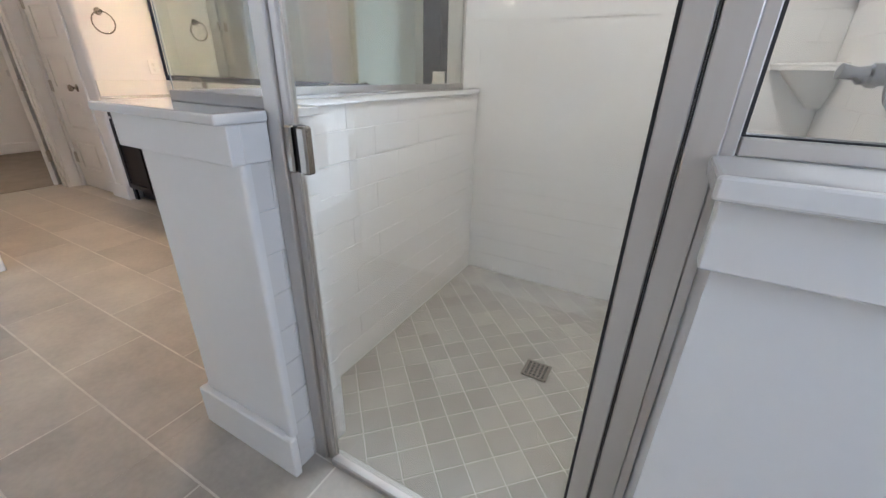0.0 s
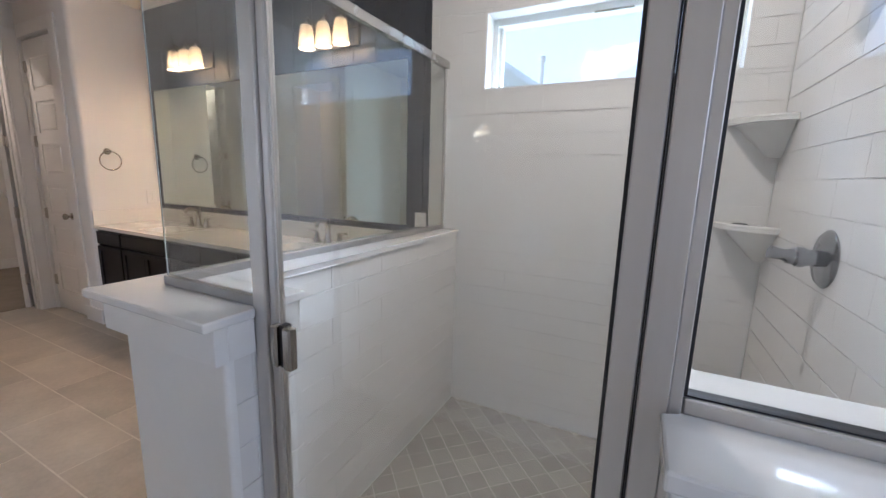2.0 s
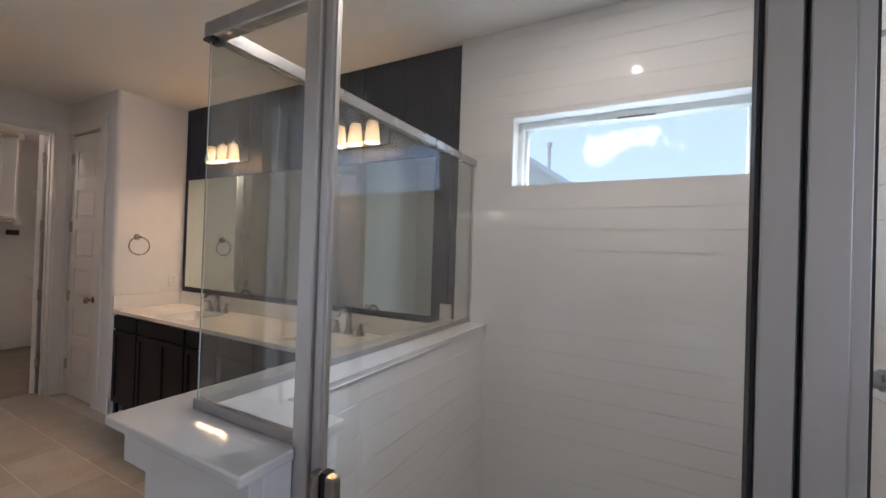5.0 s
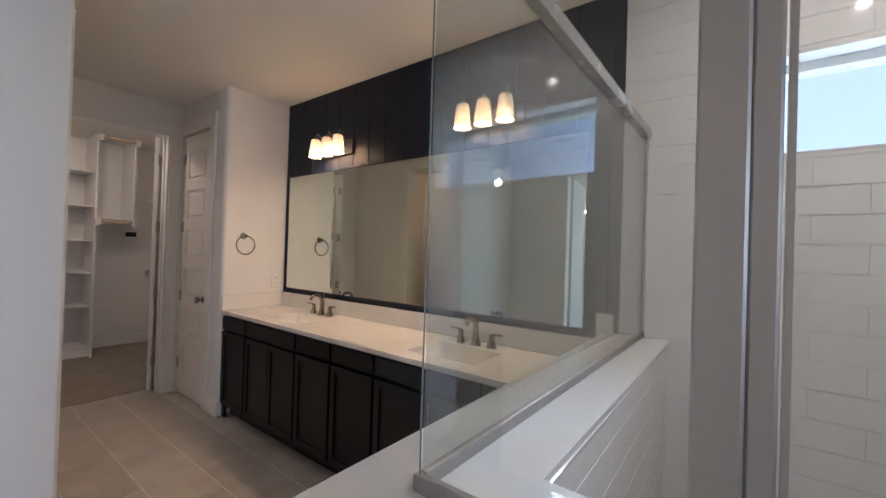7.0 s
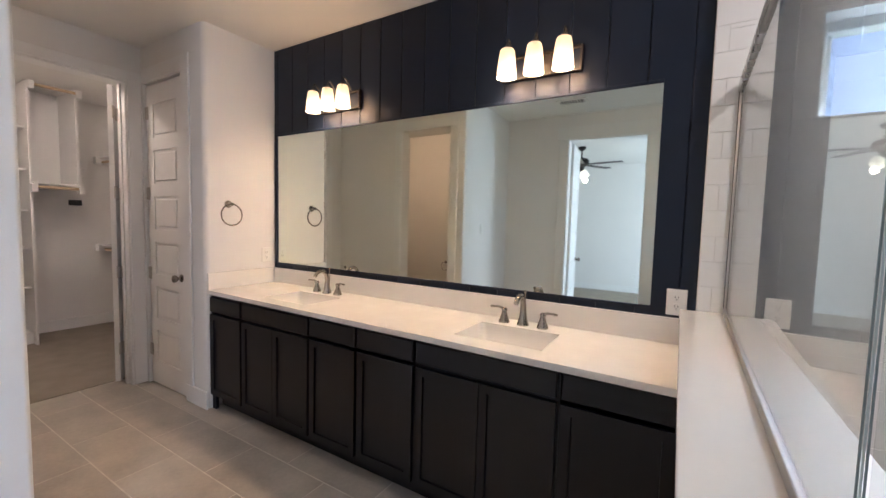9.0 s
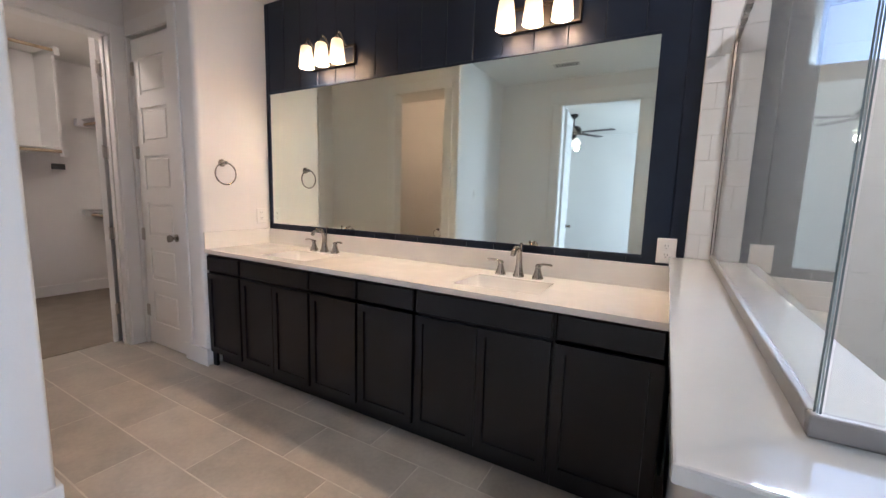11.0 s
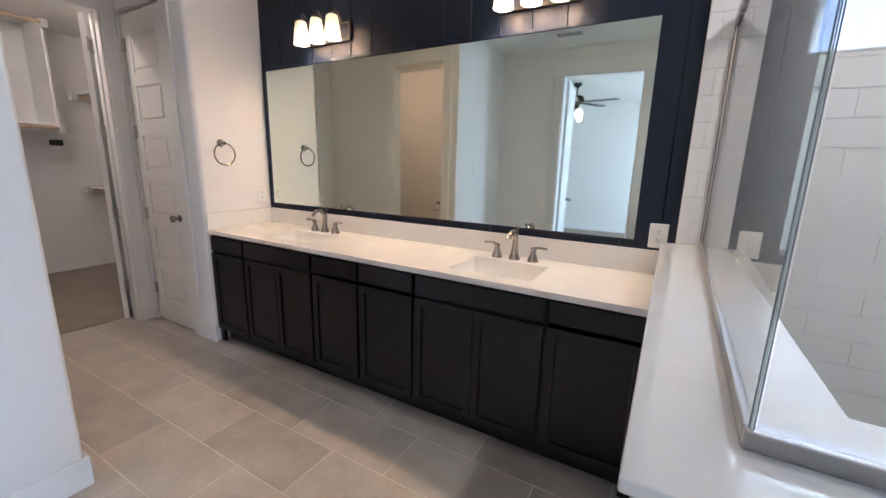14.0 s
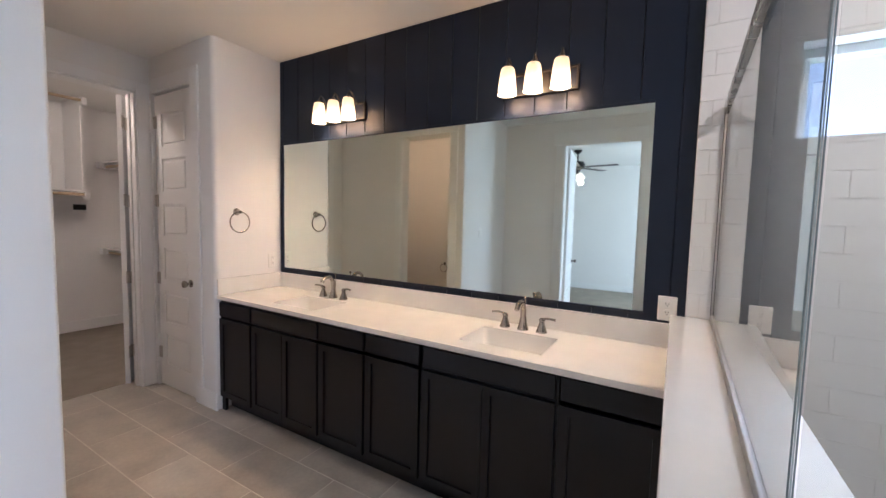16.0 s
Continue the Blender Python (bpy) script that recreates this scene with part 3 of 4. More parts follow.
slab("knee_wall_cap_1", [(-1.213, 0.457), (-0.722, 0.457), (-0.722, 0.578), (-0.736, 0.578), (-0.736, 0.74), (-0.948, 0.74), (-0.935, TILE_Y - 0.001), (-1.213, TILE_Y - 0.001)], CAP_Z - 0.022, CAP_Z, CAP, "polished white stone cap on the knee wall", "stone cap")
slab("knee_wall_cap_2", [(0.08, 0.447), (SHOWER_R + 0.119, 0.447), (SHOWER_R + 0.119, 0.74), (0.105, 0.74), (0.105, 0.572), (0.08, 0.572)], CAP_Z - 0.026, CAP_Z, CAP, "polished white stone cap on the knee wall", "stone cap")
structure("trim_apron_1", boxes((-1.176, -0.728, 0.482, 0.512, 0.945, CAP_Z - 0.023), (-1.176, -1.14, 0.512, TILE_Y - 0.6, 0.945, CAP_Z - 0.023), (-0.7405, -0.728, 0.512, 0.578, 0.945, CAP_Z - 0.023), bevel=0.002), TRIM, "white apron board under the stone cap", "trim")
structure("trim_apron_2", boxes((0.09, SHOWER_R + 0.12, 0.474, 0.502, 0.940, CAP_Z - 0.027), bevel=0.002), TRIM, "white apron board under the stone cap", "trim")
structure("trim_corner_post", rounded_block(-0.758, -0.73, 0.502, 0.523, 0.15, 0.945, ("se",), 0.012), TRIM, "white rounded corner bead", "trim", smooth=True)
board("baseboard", [(-1.16, -0.722, 0.488, 0.512, 0, 0.15), (-1.16, -1.14, 0.512, 1.6, 0, 0.15)])
board("baseboard", [(0.106, SHOWER_R + 0.12, 0.486, 0.502, 0, 0.15)])

SX, GY = -1.079, DOOR_Y - 0.006   # near end of the long glass panel, line of the return panel
HX = -1.074                       # near end of the header
LEAN = 0.02                       # the long panel runs slightly out of square to the back wall


def leaning(bm):
    for v in bm.verts:
        v.co.x += LEAN * max(0.0, v.co.y - GY)
    return bm


GH = 1.965
enclosure = thing("shower_enclosure", "brushed nickel framed glass shower panels fixed on stone caps", "shower enclosure", at=(0, 0, 0))
part("bottom_channel", leaning(boxes((SX - 0.0075, SX + 0.0075, GY + 0.0085, TILE_Y, CAP_Z, CAP_Z + 0.026), (SX - 0.0075, -0.735, GY - 0.008, GY + 0.008, CAP_Z, CAP_Z + 0.026), bevel=0.0025, segments=2)), CHANNEL, enclosure)
part("wall_channel", leaning(boxes((SX - 0.005, SX + 0.007, TILE_Y - 0.014, TILE_Y, CAP_Z + 0.0265, GH), bevel=0.0015)), NICKEL, enclosure)
# black strip puts the channel's dark reflection into colour on its outer side
part("wall_channel_dark_side", leaning(boxes((SX - 0.0075, SX - 0.0052, TILE_Y - 0.012, TILE_Y, CAP_Z + 0.0265, GH))), RUBBER, enclosure)
part("header", leaning(boxes((HX - 0.016, HX + 0.016, DOOR_Y + 0.018, TILE_Y, GH, GH + 0.04), (HX - 0.016, SHOWER_R, DOOR_Y - 0.018, DOOR_Y + 0.017, GH, GH + 0.04), bevel=0.003)), RAIL, enclosure)
part("header_gasket", boxes((HX - 0.017, HX + 0.012, DOOR_Y - 0.019, DOOR_Y + 0.02, GH - 0.006, GH)), RUBBER, enclosure)
part("hinge_side_post", boxes((0.051, 0.088, DOOR_Y - 0.022, DOOR_Y + 0.022, 0.0, GH), (0.0885, 0.104, DOOR_Y - 0.02, DOOR_Y + 0.022, 0.0, GH), bevel=0.0015), NICKEL, enclosure)
part("post_gasket", boxes((0.0462, 0.0482, DOOR_Y - 0.016, DOOR_Y + 0.012, 0.02, GH), (0.0492, 0.0508, DOOR_Y - 0.019, DOOR_Y + 0.012, 0.02, GH)), RUBBER, enclosure)
part("latch_side_post", boxes((-0.7345, -0.692, DOOR_Y - 0.018, DOOR_Y + 0.022, 0.0, GH), (-0.692, -0.668, DOOR_Y - 0.008, DOOR_Y + 0.018, 0.0, GH), bevel=0.003), NICKEL, enclosure)
part("sill", boxes((-0.668, 0.062, DOOR_Y - 0.022, DOOR_Y + 0.022, -0.05, 0.022), bevel=0.004), NICKEL, enclosure)
part("side_panel_channel", boxes((0.1055, SHOWER_R, DOOR_Y - 0.02, DOOR_Y + 0.016, CAP_Z, CAP_Z + 0.022), (SHOWER_R - 0.02, SHOWER_R, DOOR_Y - 0.016, DOOR_Y + 0.016, CAP_Z + 0.022, GH), bevel=0.002), NICKEL, enclosure)
part("side_panel_gasket", boxes((0.1042, 0.109, DOOR_Y - 0.012, DOOR_Y + 0.010, CAP_Z + 0.022, GH), (0.109, SHOWER_R - 0.02, DOOR_Y - 0.012, DOOR_Y + 0.01, CAP_Z + 0.022, CAP_Z + 0.0245)), RUBBER, enclosure)


def glass_pane(name, parent, x0, x1, y0, y1, z0, z1):
    return part(name, leaning(boxes((x0, x1, y0, y1, z0, z1))) if y1 - y0 > 1 else boxes((x0, x1, y0, y1, z0, z1)), GLASS, parent, "clear tempered glass")


glass_pane("long_glass_panel", enclosure, SX - 0.001, SX + 0.001, GY + 0.006, TILE_Y - 0.01, CAP_Z + 0.02, GH)
glass_pane("return_glass_panel", enclosure, SX + 0.006, -0.7345, GY - 0.001, GY + 0.001, CAP_Z + 0.02, GH)
glass_pane("side_glass_panel", enclosure, 0.1, SHOWER_R - 0.02, DOOR_Y - 0.001, DOOR_Y + 0.001, CAP_Z + 0.024, GH)
for gx, gy in ((SX - 0.002, GY + 0.002), (SX + 0.002, GY - 0.002)):
    part("glass_edge", boxes((gx - 0.0008, gx + 0.0008, gy - 0.0008, gy + 0.0008, CAP_Z + 0.0265, GH - 0.006)), GLASS_EDGE, enclosure, "polished dark greenish glass edge")
part("corner_seal", boxes((SX - 0.0008, SX + 0.0008, GY - 0.0008, GY + 0.0008, CAP_Z + 0.0265, GH - 0.006)), SEAL, enclosure, "pale translucent corner seal")

door = thing("shower_door", "closed glass shower door with nickel stile and pull", "shower door", at=(0, 0, 0))
glass_pane("glass", door, -0.659, 0.012, DOOR_Y - 0.001, DOOR_Y + 0.001, 0.03, GH - 0.01)
part("hinge_stile", boxes((0.011, 0.046, DOOR_Y - 0.02, DOOR_Y + 0.02, 0.024, GH - 0.004), bevel=0.002), NICKEL, door)
part("stile_gasket", boxes((0.0055, 0.0105, DOOR_Y - 0.014, DOOR_Y + 0.012, 0.024, GH - 0.004)), RUBBER, door)
part("edge_seal", boxes((-0.6655, -0.6595, DOOR_Y - 0.006, DOOR_Y + 0.006, 0.024, GH - 0.01)), NICKEL, door)
bm = boxes((-0.667, -0.647, DOOR_Y - 0.033, DOOR_Y - 0.009, 0.928, 1.026), (-0.630, -0.606, DOOR_Y - 0.033, DOOR_Y - 0.009, 0.928, 1.026), bevel=0.004)
part("pull", bm, SATIN, door, "nickel pull handle")
part("pull_grip", boxes((-0.647, -0.630, DOOR_Y - 0.022, DOOR_Y - 0.003, 0.928, 1.026)), RUBBER, door, "black grip strip")

drain = thing("shower_drain", "square stainless shower drain with pierced grate", "drain", at=(-0.245, 1.372, PAN_Z + 0.003))
part("plate", boxes((-0.054, 0.054, -0.054, 0.054, 0.0, 0.007), bevel=0.002), SATIN, drain)
bm = bmesh.new()
for i in range(5):
    for j in range(5):
        box(bm, -0.041 + i * 0.018, -0.031 + i * 0.018, -0.041 + j * 0.018, -0.031 + j * 0.018, 0.0065, 0.0078)
part("grate_holes", bm, DARK, drain)


def corner_shelf(z, r=0.19):
    s = thing("corner_shelf", "white glazed quarter-round shelf in the shower corner", "shower shelf", "shower shelves", at=(SHOWER_R - 0.001, TILE_Y - 0.001, z))
    part("shelf_body", prism([(0, 0)] + arc(0, 0, r, 180, 270, 14), -0.016, 0), PORCELAIN, s, smooth=True)
    part("lip", tube([(x, y, 0.002) for x, y in arc(0, 0, r - 0.006, 180, 270, 14)], 0.008, 8), PORCELAIN, s, smooth=True)
    bm = bmesh.new()
    hi = [bm.verts.new((x, y, -0.016)) for x, y in [(0, 0)] + arc(0, 0, r * 0.86, 180, 270, 10)]
    lo = [bm.verts.new((x, y, -0.15)) for x, y in [(0, 0)] + arc(0, 0, r * 0.2, 180, 270, 10)]
    bm.faces.new(hi)
    bm.faces.new(lo[::-1])
    for i in range(len(hi)):
        k = (i + 1) % len(hi)
        bm.faces.new((hi[i], hi[k], lo[k], lo[i]))
    part("bracket", bm, PORCELAIN, s, smooth=True)
    return s


corner_shelf(1.62)
corner_shelf(1.185)
tagged(new("soap_piece", mesh_of("soap_piece", revolve([(0.001, 0), (0.022, 0.004), (0.024, 0.008), (0.015, 0.013), (0, 0.014)], Matrix.Diagonal((1.4, 0.7, 1, 1)), 16), DARK, True)), "small dark plastic cap lying on the corner shelf", "cap").location = (SHOWER_R - 0.11, TILE_Y - 0.07, 1.184)

valve = thing("shower_valve", "chrome lever shower valve on round escutcheon", "shower valve", at=(SHOWER_R, 1.5, 1.15))
part("escutcheon", revolve([(0.085, 0), (0.085, 0.004), (0.075, 0.012), (0.03, 0.018), (0, 0.018)], pose(0, 0, 0, 0, -90, 0), 32), CHROME, valve, "", True)
part("stem", revolve([(0.024, 0.012), (0.024, 0.05), (0.03, 0.052), (0.03, 0.07), (0.02, 0.078)], pose(0, 0, 0, 0, -90, 0), 20), CHROME, valve, "", True)
part("handle", tube([(-0.07, 0, 0), (-0.085, 0.0, 0), (-0.1, -0.005, 0.004), (-0.135, -0.01, 0.01)], [0.022, 0.024, 0.016, 0.019], 14), CHROME, valve, "chrome lever handle", True)
head = thing("overhead_shower", "chrome shower head on a bent arm", "shower head", at=(SHOWER_R, 1.5, 2.08))
part("flange", revolve([(0.03, 0), (0.028, 0.008), (0.01, 0.012)], pose(0, 0, 0, 0, -90, 0), 18), CHROME, head, "", True)
part("arm", tube([(-0.0, 0, 0), (-0.06, 0, 0.012), (-0.11, 0, 0.0), (-0.14, 0, -0.03)], 0.009, 10), CHROME, head, "", True)
part("spray_face", revolve([(0.012, 0.045), (0.02, 0.03), (0.055, 0.008), (0.058, 0), (0, -0.002)], pose(-0.155, 0, -0.075, 0, 22, 0), 24), CHROME, head, "", True)

# ---- vanity ----
VY, VFACE, CT = 1.612, 1.668, 0.88
VX0, VX1 = TOWEL_X, -1.19
segments = [(-4.105, -3.72, 1, False), (-3.72, -3.052, 2, True), (-3.052, -2.677, 1, False), (-2.677, -2.296, 1, False), (-2.296, -1.6, 2, True), (-1.6, -1.19, 1, False)]


def shaker(bm, x0, x1, z0, z1, y, rail=0.055):
    """A shaker door front that faces -y."""
    box(bm, x0, x1, y - 0.02, y, z0, z1)
    bm.normal_update()
    front = [f for f in bm.faces if f.normal.y < -0.9]
    bmesh.ops.inset_region(bm, faces=front, thickness=rail)
    bmesh.ops.inset_region(bm, faces=front, thickness=0.002)
    bmesh.ops.translate(bm, verts=list({v for f in front for v in f.verts}), vec=(0, 0.011, 0))
    return bm


for x0, x1, doors, sink in segments:
    unit = thing("vanity_cabinet", "dark espresso shaker sink base cabinet" if sink else "dark espresso shaker cabinet with drawer and door", "vanity cabinet", "vanity cabinets", at=((x0 + x1) / 2, (VFACE + NORTH) / 2, 0))
    ox, oy = -(x0 + x1) / 2, -(VFACE + NORTH) / 2
    part("body", boxes((x0 + ox + 0.0005, x1 + ox - 0.0005, VFACE + oy, NORTH + oy, 0.1, 0.70 if sink else CT - 0.032), (x0 + ox + 0.0005, x1 + ox - 0.0005, VFACE + oy, VFACE + 0.02 + oy, 0.7, CT - 0.032)), CABINET, unit)
    part("toe_kick", boxes((x0 + ox + 0.0005, x1 + ox - 0.0005, VFACE + 0.07 + oy, VFACE + 0.085 + oy, 0, 0.1)), CABINET, unit)
    g = 0.0105
    bm = boxes((x0 + ox + g, x1 + ox - g, VFACE - 0.02 + oy, VFACE - 0.0005 + oy, 0.725, CT - 0.05), bevel=0.003)
    part("false_drawer_front" if sink else "drawer_front", bm, CABINET, unit)
    w = (x1 - x0 - 2 * g - (doors - 1) * 0.004) / doors
    for i in range(doors):
        a = x0 + g + i * (w + 0.004)
        part("door", shaker(bmesh.new(), a + ox, a + w + ox, 0.115, 0.706, VFACE - 0.0005 + oy), CABINET, unit)
for a, b in ((VX0 + 0.005, VX0 + 0.05), (VX1 - 0.05, VX1)):
    u = next(o for o in bpy.data.objects if o.name.startswith("vanity_cabinet") and abs(o.location.x - (a + b) / 2) < 0.25)
    part("foot", boxes((a - u.location.x, b - u.location.x, VFACE - u.location.y, VFACE + 0.02 - u.location.y, 0, 0.0995)), CABINET, u)

SINKS = (-3.372, -1.91)
SW, SD, SYC = 0.42, 0.3, 1.872
bm = bmesh.new()
grid_x = sorted([VX0 + 0.001, VX1] + [c + side * SW / 2 for c in SINKS for side in (-1, 1)])
grid_y = [VY, SYC - SD / 2, SYC + SD / 2, NORTH - 0.004]
verts = {}
def corner(x, y):
    if (x, y) not in verts:
        verts[x, y] = bm.verts.new((x, y, CT))
    return verts[x, y]
for xa, xb in zip(grid_x, grid_x[1:]):
    for ya, yb in zip(grid_y, grid_y[1:]):
        mid = (xa + xb) / 2
        if ya == grid_y[1] and any(abs(mid - c) < SW / 2 - 0.01 for c in SINKS):
            continue
        bm.faces.new([corner(xa, ya), corner(xb, ya), corner(xb, yb), corner(xa, yb)])
for v in bm.verts:   # the front edge runs slightly out of square
    if v.co.y < VY + 0.001:
        v.co.y += 0.013 * (-2.2 - v.co.x)
made = bmesh.ops.extrude_face_region(bm, geom=bm.faces[:])
bmesh.ops.translate(bm, vec=(0, 0, -0.03), verts=[v for v in made["geom"] if isinstance(v, bmesh.types.BMVert)])
bmesh.ops.bevel(bm, geom=[e for e in bm.edges if len(e.link_faces) == 2 and e.calc_face_angle(0) > 1], offset=0.003, segments=2, affect="EDGES", profile=0.5)
top = thing("vanity_countertop", "long white quartz vanity countertop with backsplash", "countertop")
part("slab", bm, QUARTZ, top)
part("backsplash", boxes((VX0 + 0.021, VX1, NORTH - 0.02, NORTH - 0.0005, CT, 1.0), bevel=0.002), QUARTZ, top)
part("side_splash", boxes((VX0 + 0.001, VX0 + 0.02, VY + 0.028, NORTH - 0.001, CT, 1.0), bevel=0.002), QUARTZ, top)


def basin(cx):
    s = thing("undermount_sink", "white rectangular undermount porcelain sink", "sink", "vanity sinks", at=(cx, SYC, CT - 0.03))
    bm = bmesh.new()
    rings = []
    for inset, z in ((0.0012, 0.0265), (0.003, 0.0), (0.02, -0.075), (0.045, -0.11), (0.085, -0.122)):
        hx, hy, r = SW / 2 - inset, SD / 2 - inset, 0.035
        ring = []
        for qx, qy, a in ((-1, -1, 180), (1, -1, 270), (1, 1, 0), (-1, 1, 90)):
            ring += [bm.verts.new((x, y, z)) for x, y in arc(qx * (hx - r), qy * (hy - r), r, a, a + 90, 5)]
        rings.append(ring)
    for a, b in zip(rings, rings[1:]):
        for i in range(len(a)):
            j = (i + 1) % len(a)
            bm.faces.new((a[i], a[j], b[j], b[i]))
    bm.faces.new(rings[-1])
    part("bowl", bm, PORCELAIN, s, smooth=True)
    part("drain", revolve([(0.022, 0.0), (0.022, 0.004), (0.012, 0.005), (0, 0.005)], pose(0, 0.02, -0.1215), 18), SATIN, s, "nickel drain", True)
    return s


def faucet(cx):
    f = thing("widespread_faucet", "satin nickel widespread faucet with two lever handles", "faucet", "vanity faucets", at=(cx, 2.085, CT))
    part("spout_base", revolve([(0.031, 0), (0.031, 0.005), (0.027, 0.014), (0.022, 0.034), (0.018, 0.058), (0.016, 0.078)], None, 18), SATIN, f, "", True)
    pts = [(0, 0, 0.07), (0, -0.002, 0.11), (0, -0.012, 0.138), (0, -0.035, 0.158), (0, -0.065, 0.162), (0, -0.095, 0.15), (0, -0.112, 0.128)]
    part("spout", tube(pts, [0.016, 0.0155, 0.015, 0.014, 0.013, 0.0125, 0.013], 14), SATIN, f, "", True)
    part("lift_rod", revolve([(0.0035, 0.07), (0.0035, 0.165), (0.008, 0.17), (0.008, 0.178), (0.003, 0.182)], pose(0, 0.022, 0), 10), SATIN, f, "", True)
    for s in (-1, 1):
        h = part("handle", revolve([(0.03, 0), (0.03, 0.005), (0.025, 0.016), (0.018, 0.038), (0.0125, 0.058), (0.016, 0.063), (0.0155, 0.071), (0.01, 0.078), (0, 0.08)], pose(s * 0.105, 0, 0), 18), SATIN, f, "", True)
        part("lever", tube([(s * 0.105, 0, 0.07), (s * 0.13, -0.004, 0.08), (s * 0.155, -0.008, 0.081), (s * 0.18, -0.012, 0.079)], [0.0085, 0.006, 0.0055, 0.0065], 10), SATIN, h, "", True)
    return f


for c in SINKS:
    basin(c)
    faucet(c)

# mirror fixed on the boards, with a dark ledge strip above it
mirror = thing("wall_mirror", "large frameless wall mirror over the vanity with dark ledge strip", "mirror", at=(0, 0, 0))
MX0, MX1, MZ0, MZ1 = -4.055, -1.33, 1.045, 2.062
part("glass", boxes((MX0, MX1, NORTH - 0.006, NORTH - 0.0005, MZ0, MZ1)), MIRROR, mirror)
part("ledge_strip", boxes((MX0 - 0.02, MX1 + 0.0, NORTH - 0.012, NORTH - 0.0005, MZ1 + 0.001, MZ1 + 0.016), bevel=0.002), NAVY, mirror)
part("edge_strip", boxes((MX0 - 0.016, MX0 - 0.001, NORTH - 0.012, NORTH - 0.0005, MZ0 - 0.014, MZ1), (MX0 - 0.016, MX1, NORTH - 0.012, NORTH - 0.0005, MZ0 - 0.014, MZ0 - 0.001), bevel=0.002), NAVY, mirror)


def vanity_light(cx):
    v = thing("vanity_light", "bronze three-light vanity fixture with lit white glass shades", "wall light", "vanity lights", at=(cx, NORTH, 2.24))
    part("frame", boxes((-0.215, 0.215, -0.024, -0.0005, -0.062, -0.05), (-0.215, 0.215, -0.024, -0.0005, 0.05, 0.062), (-0.215, -0.203, -0.024, -0.0005, -0.05, 0.05), (0.203, 0.215, -0.024, -0.0005, -0.05, 0.05), bevel=0.0015), BRONZE, v, "open rectangular bronze frame")
    part("canopy", boxes((-0.06, 0.06, -0.012, -0.0005, -0.0495, 0.0495), bevel=0.003), BRONZE, v)
    for i in (-1, 0, 1):
        x = i * 0.145
        part("arm", tube([(x, -0.018, 0.056), (x, -0.045, 0.075), (x, -0.075, 0.115), (x, -0.098, 0.125), (x, -0.11, 0.105), (x, -0.11, 0.08)], 0.005, 8), BRONZE, v, "thin curved bronze arm", True)
        s = part("shade", revolve([(0.052, -0.074), (0.049, -0.035), (0.043, 0.02), (0.037, 0.06), (0.032, 0.069), (0.012, 0.072)], pose(x, -0.11, 0), 24, base=False), SHADE, v, "lit white glass shade", True)
        part("cap", revolve([(0.016, 0.072), (0.014, 0.086), (0.005, 0.095)], pose(x, -0.11, 0), 12), BRONZE, s, "", True)
    return v


vanity_light(-3.375)
vanity_light(-1.905)


def towel_ring(name, m, label):
    r = thing(name, label, "towel ring")
    part("rosette", revolve([(0.027, 0), (0.027, 0.008), (0.018, 0.016), (0.011, 0.03), (0.014, 0.045), (0.012, 0.056), (0, 0.058)], None, 20), SATIN, r, "", True)
    part("ring", tube([(0.078 * math.sin(a), -0.078 - 0.0 + 0.078 * math.cos(a), 0.046) for a in [2 * math.pi * k / 36 for k in range(36)]], 0.005, 8, closed=True), SATIN, r, "", True)
    r.matrix_basis = m
    return r


towel_ring("towel_ring", pose(TOWEL_X, 1.80, 1.50) @ Matrix(((0, 0, 1, 0), (1, 0, 0, 0), (0, 1, 0, 0), (0, 0, 0, 1))), "satin nickel towel ring on the white wall")
towel_ring("paper_ring", pose(-4.3, -0.95, 0.8) @ Matrix(((-1, 0, 0, 0), (0, 0, 1, 0), (0, 1, 0, 0), (0, 0, 0, 1))) @ Matrix.Scale(0.8, 4), "satin nickel paper ring in the toilet room")


def plate(name, m, label, category, duplex=True):
    p = thing(name, label, category)
    part("cover", boxes((-0.041, 0.041, -0.06, 0.06, 0, 0.006), bevel=0.003), PLASTIC, p)
    for s in ((-1, 1) if duplex else ()):
        q = part("receptacle", prism([(x, y + s * 0.021) for x, y in arc(0, 0, 0.0175, 35, 145, 6) + arc(0, 0, 0.0175, 215, 325, 6)], 0.006, 0.0085), PLASTIC, p)
        part("slot", boxes((-0.0075, -0.005, s * 0.021 - 0.001, s * 0.021 + 0.008, 0.0085, 0.0088), (0.005, 0.0075, s * 0.021 - 0.001, s * 0.021 + 0.007, 0.0085, 0.0088), (-0.0022, 0.0022, s * 0.021 - 0.010, s * 0.021 - 0.006, 0.0085, 0.0088)), DARK, q)
    if not duplex:
        for s in (-1, 1):
            part("rocker", boxes((s * 0.02 - 0.012, s * 0.02 + 0.012, -0.033, 0.033, 0.006, 0.01), bevel=0.002), PLASTIC, p)
    p.matrix_basis = m
    return p


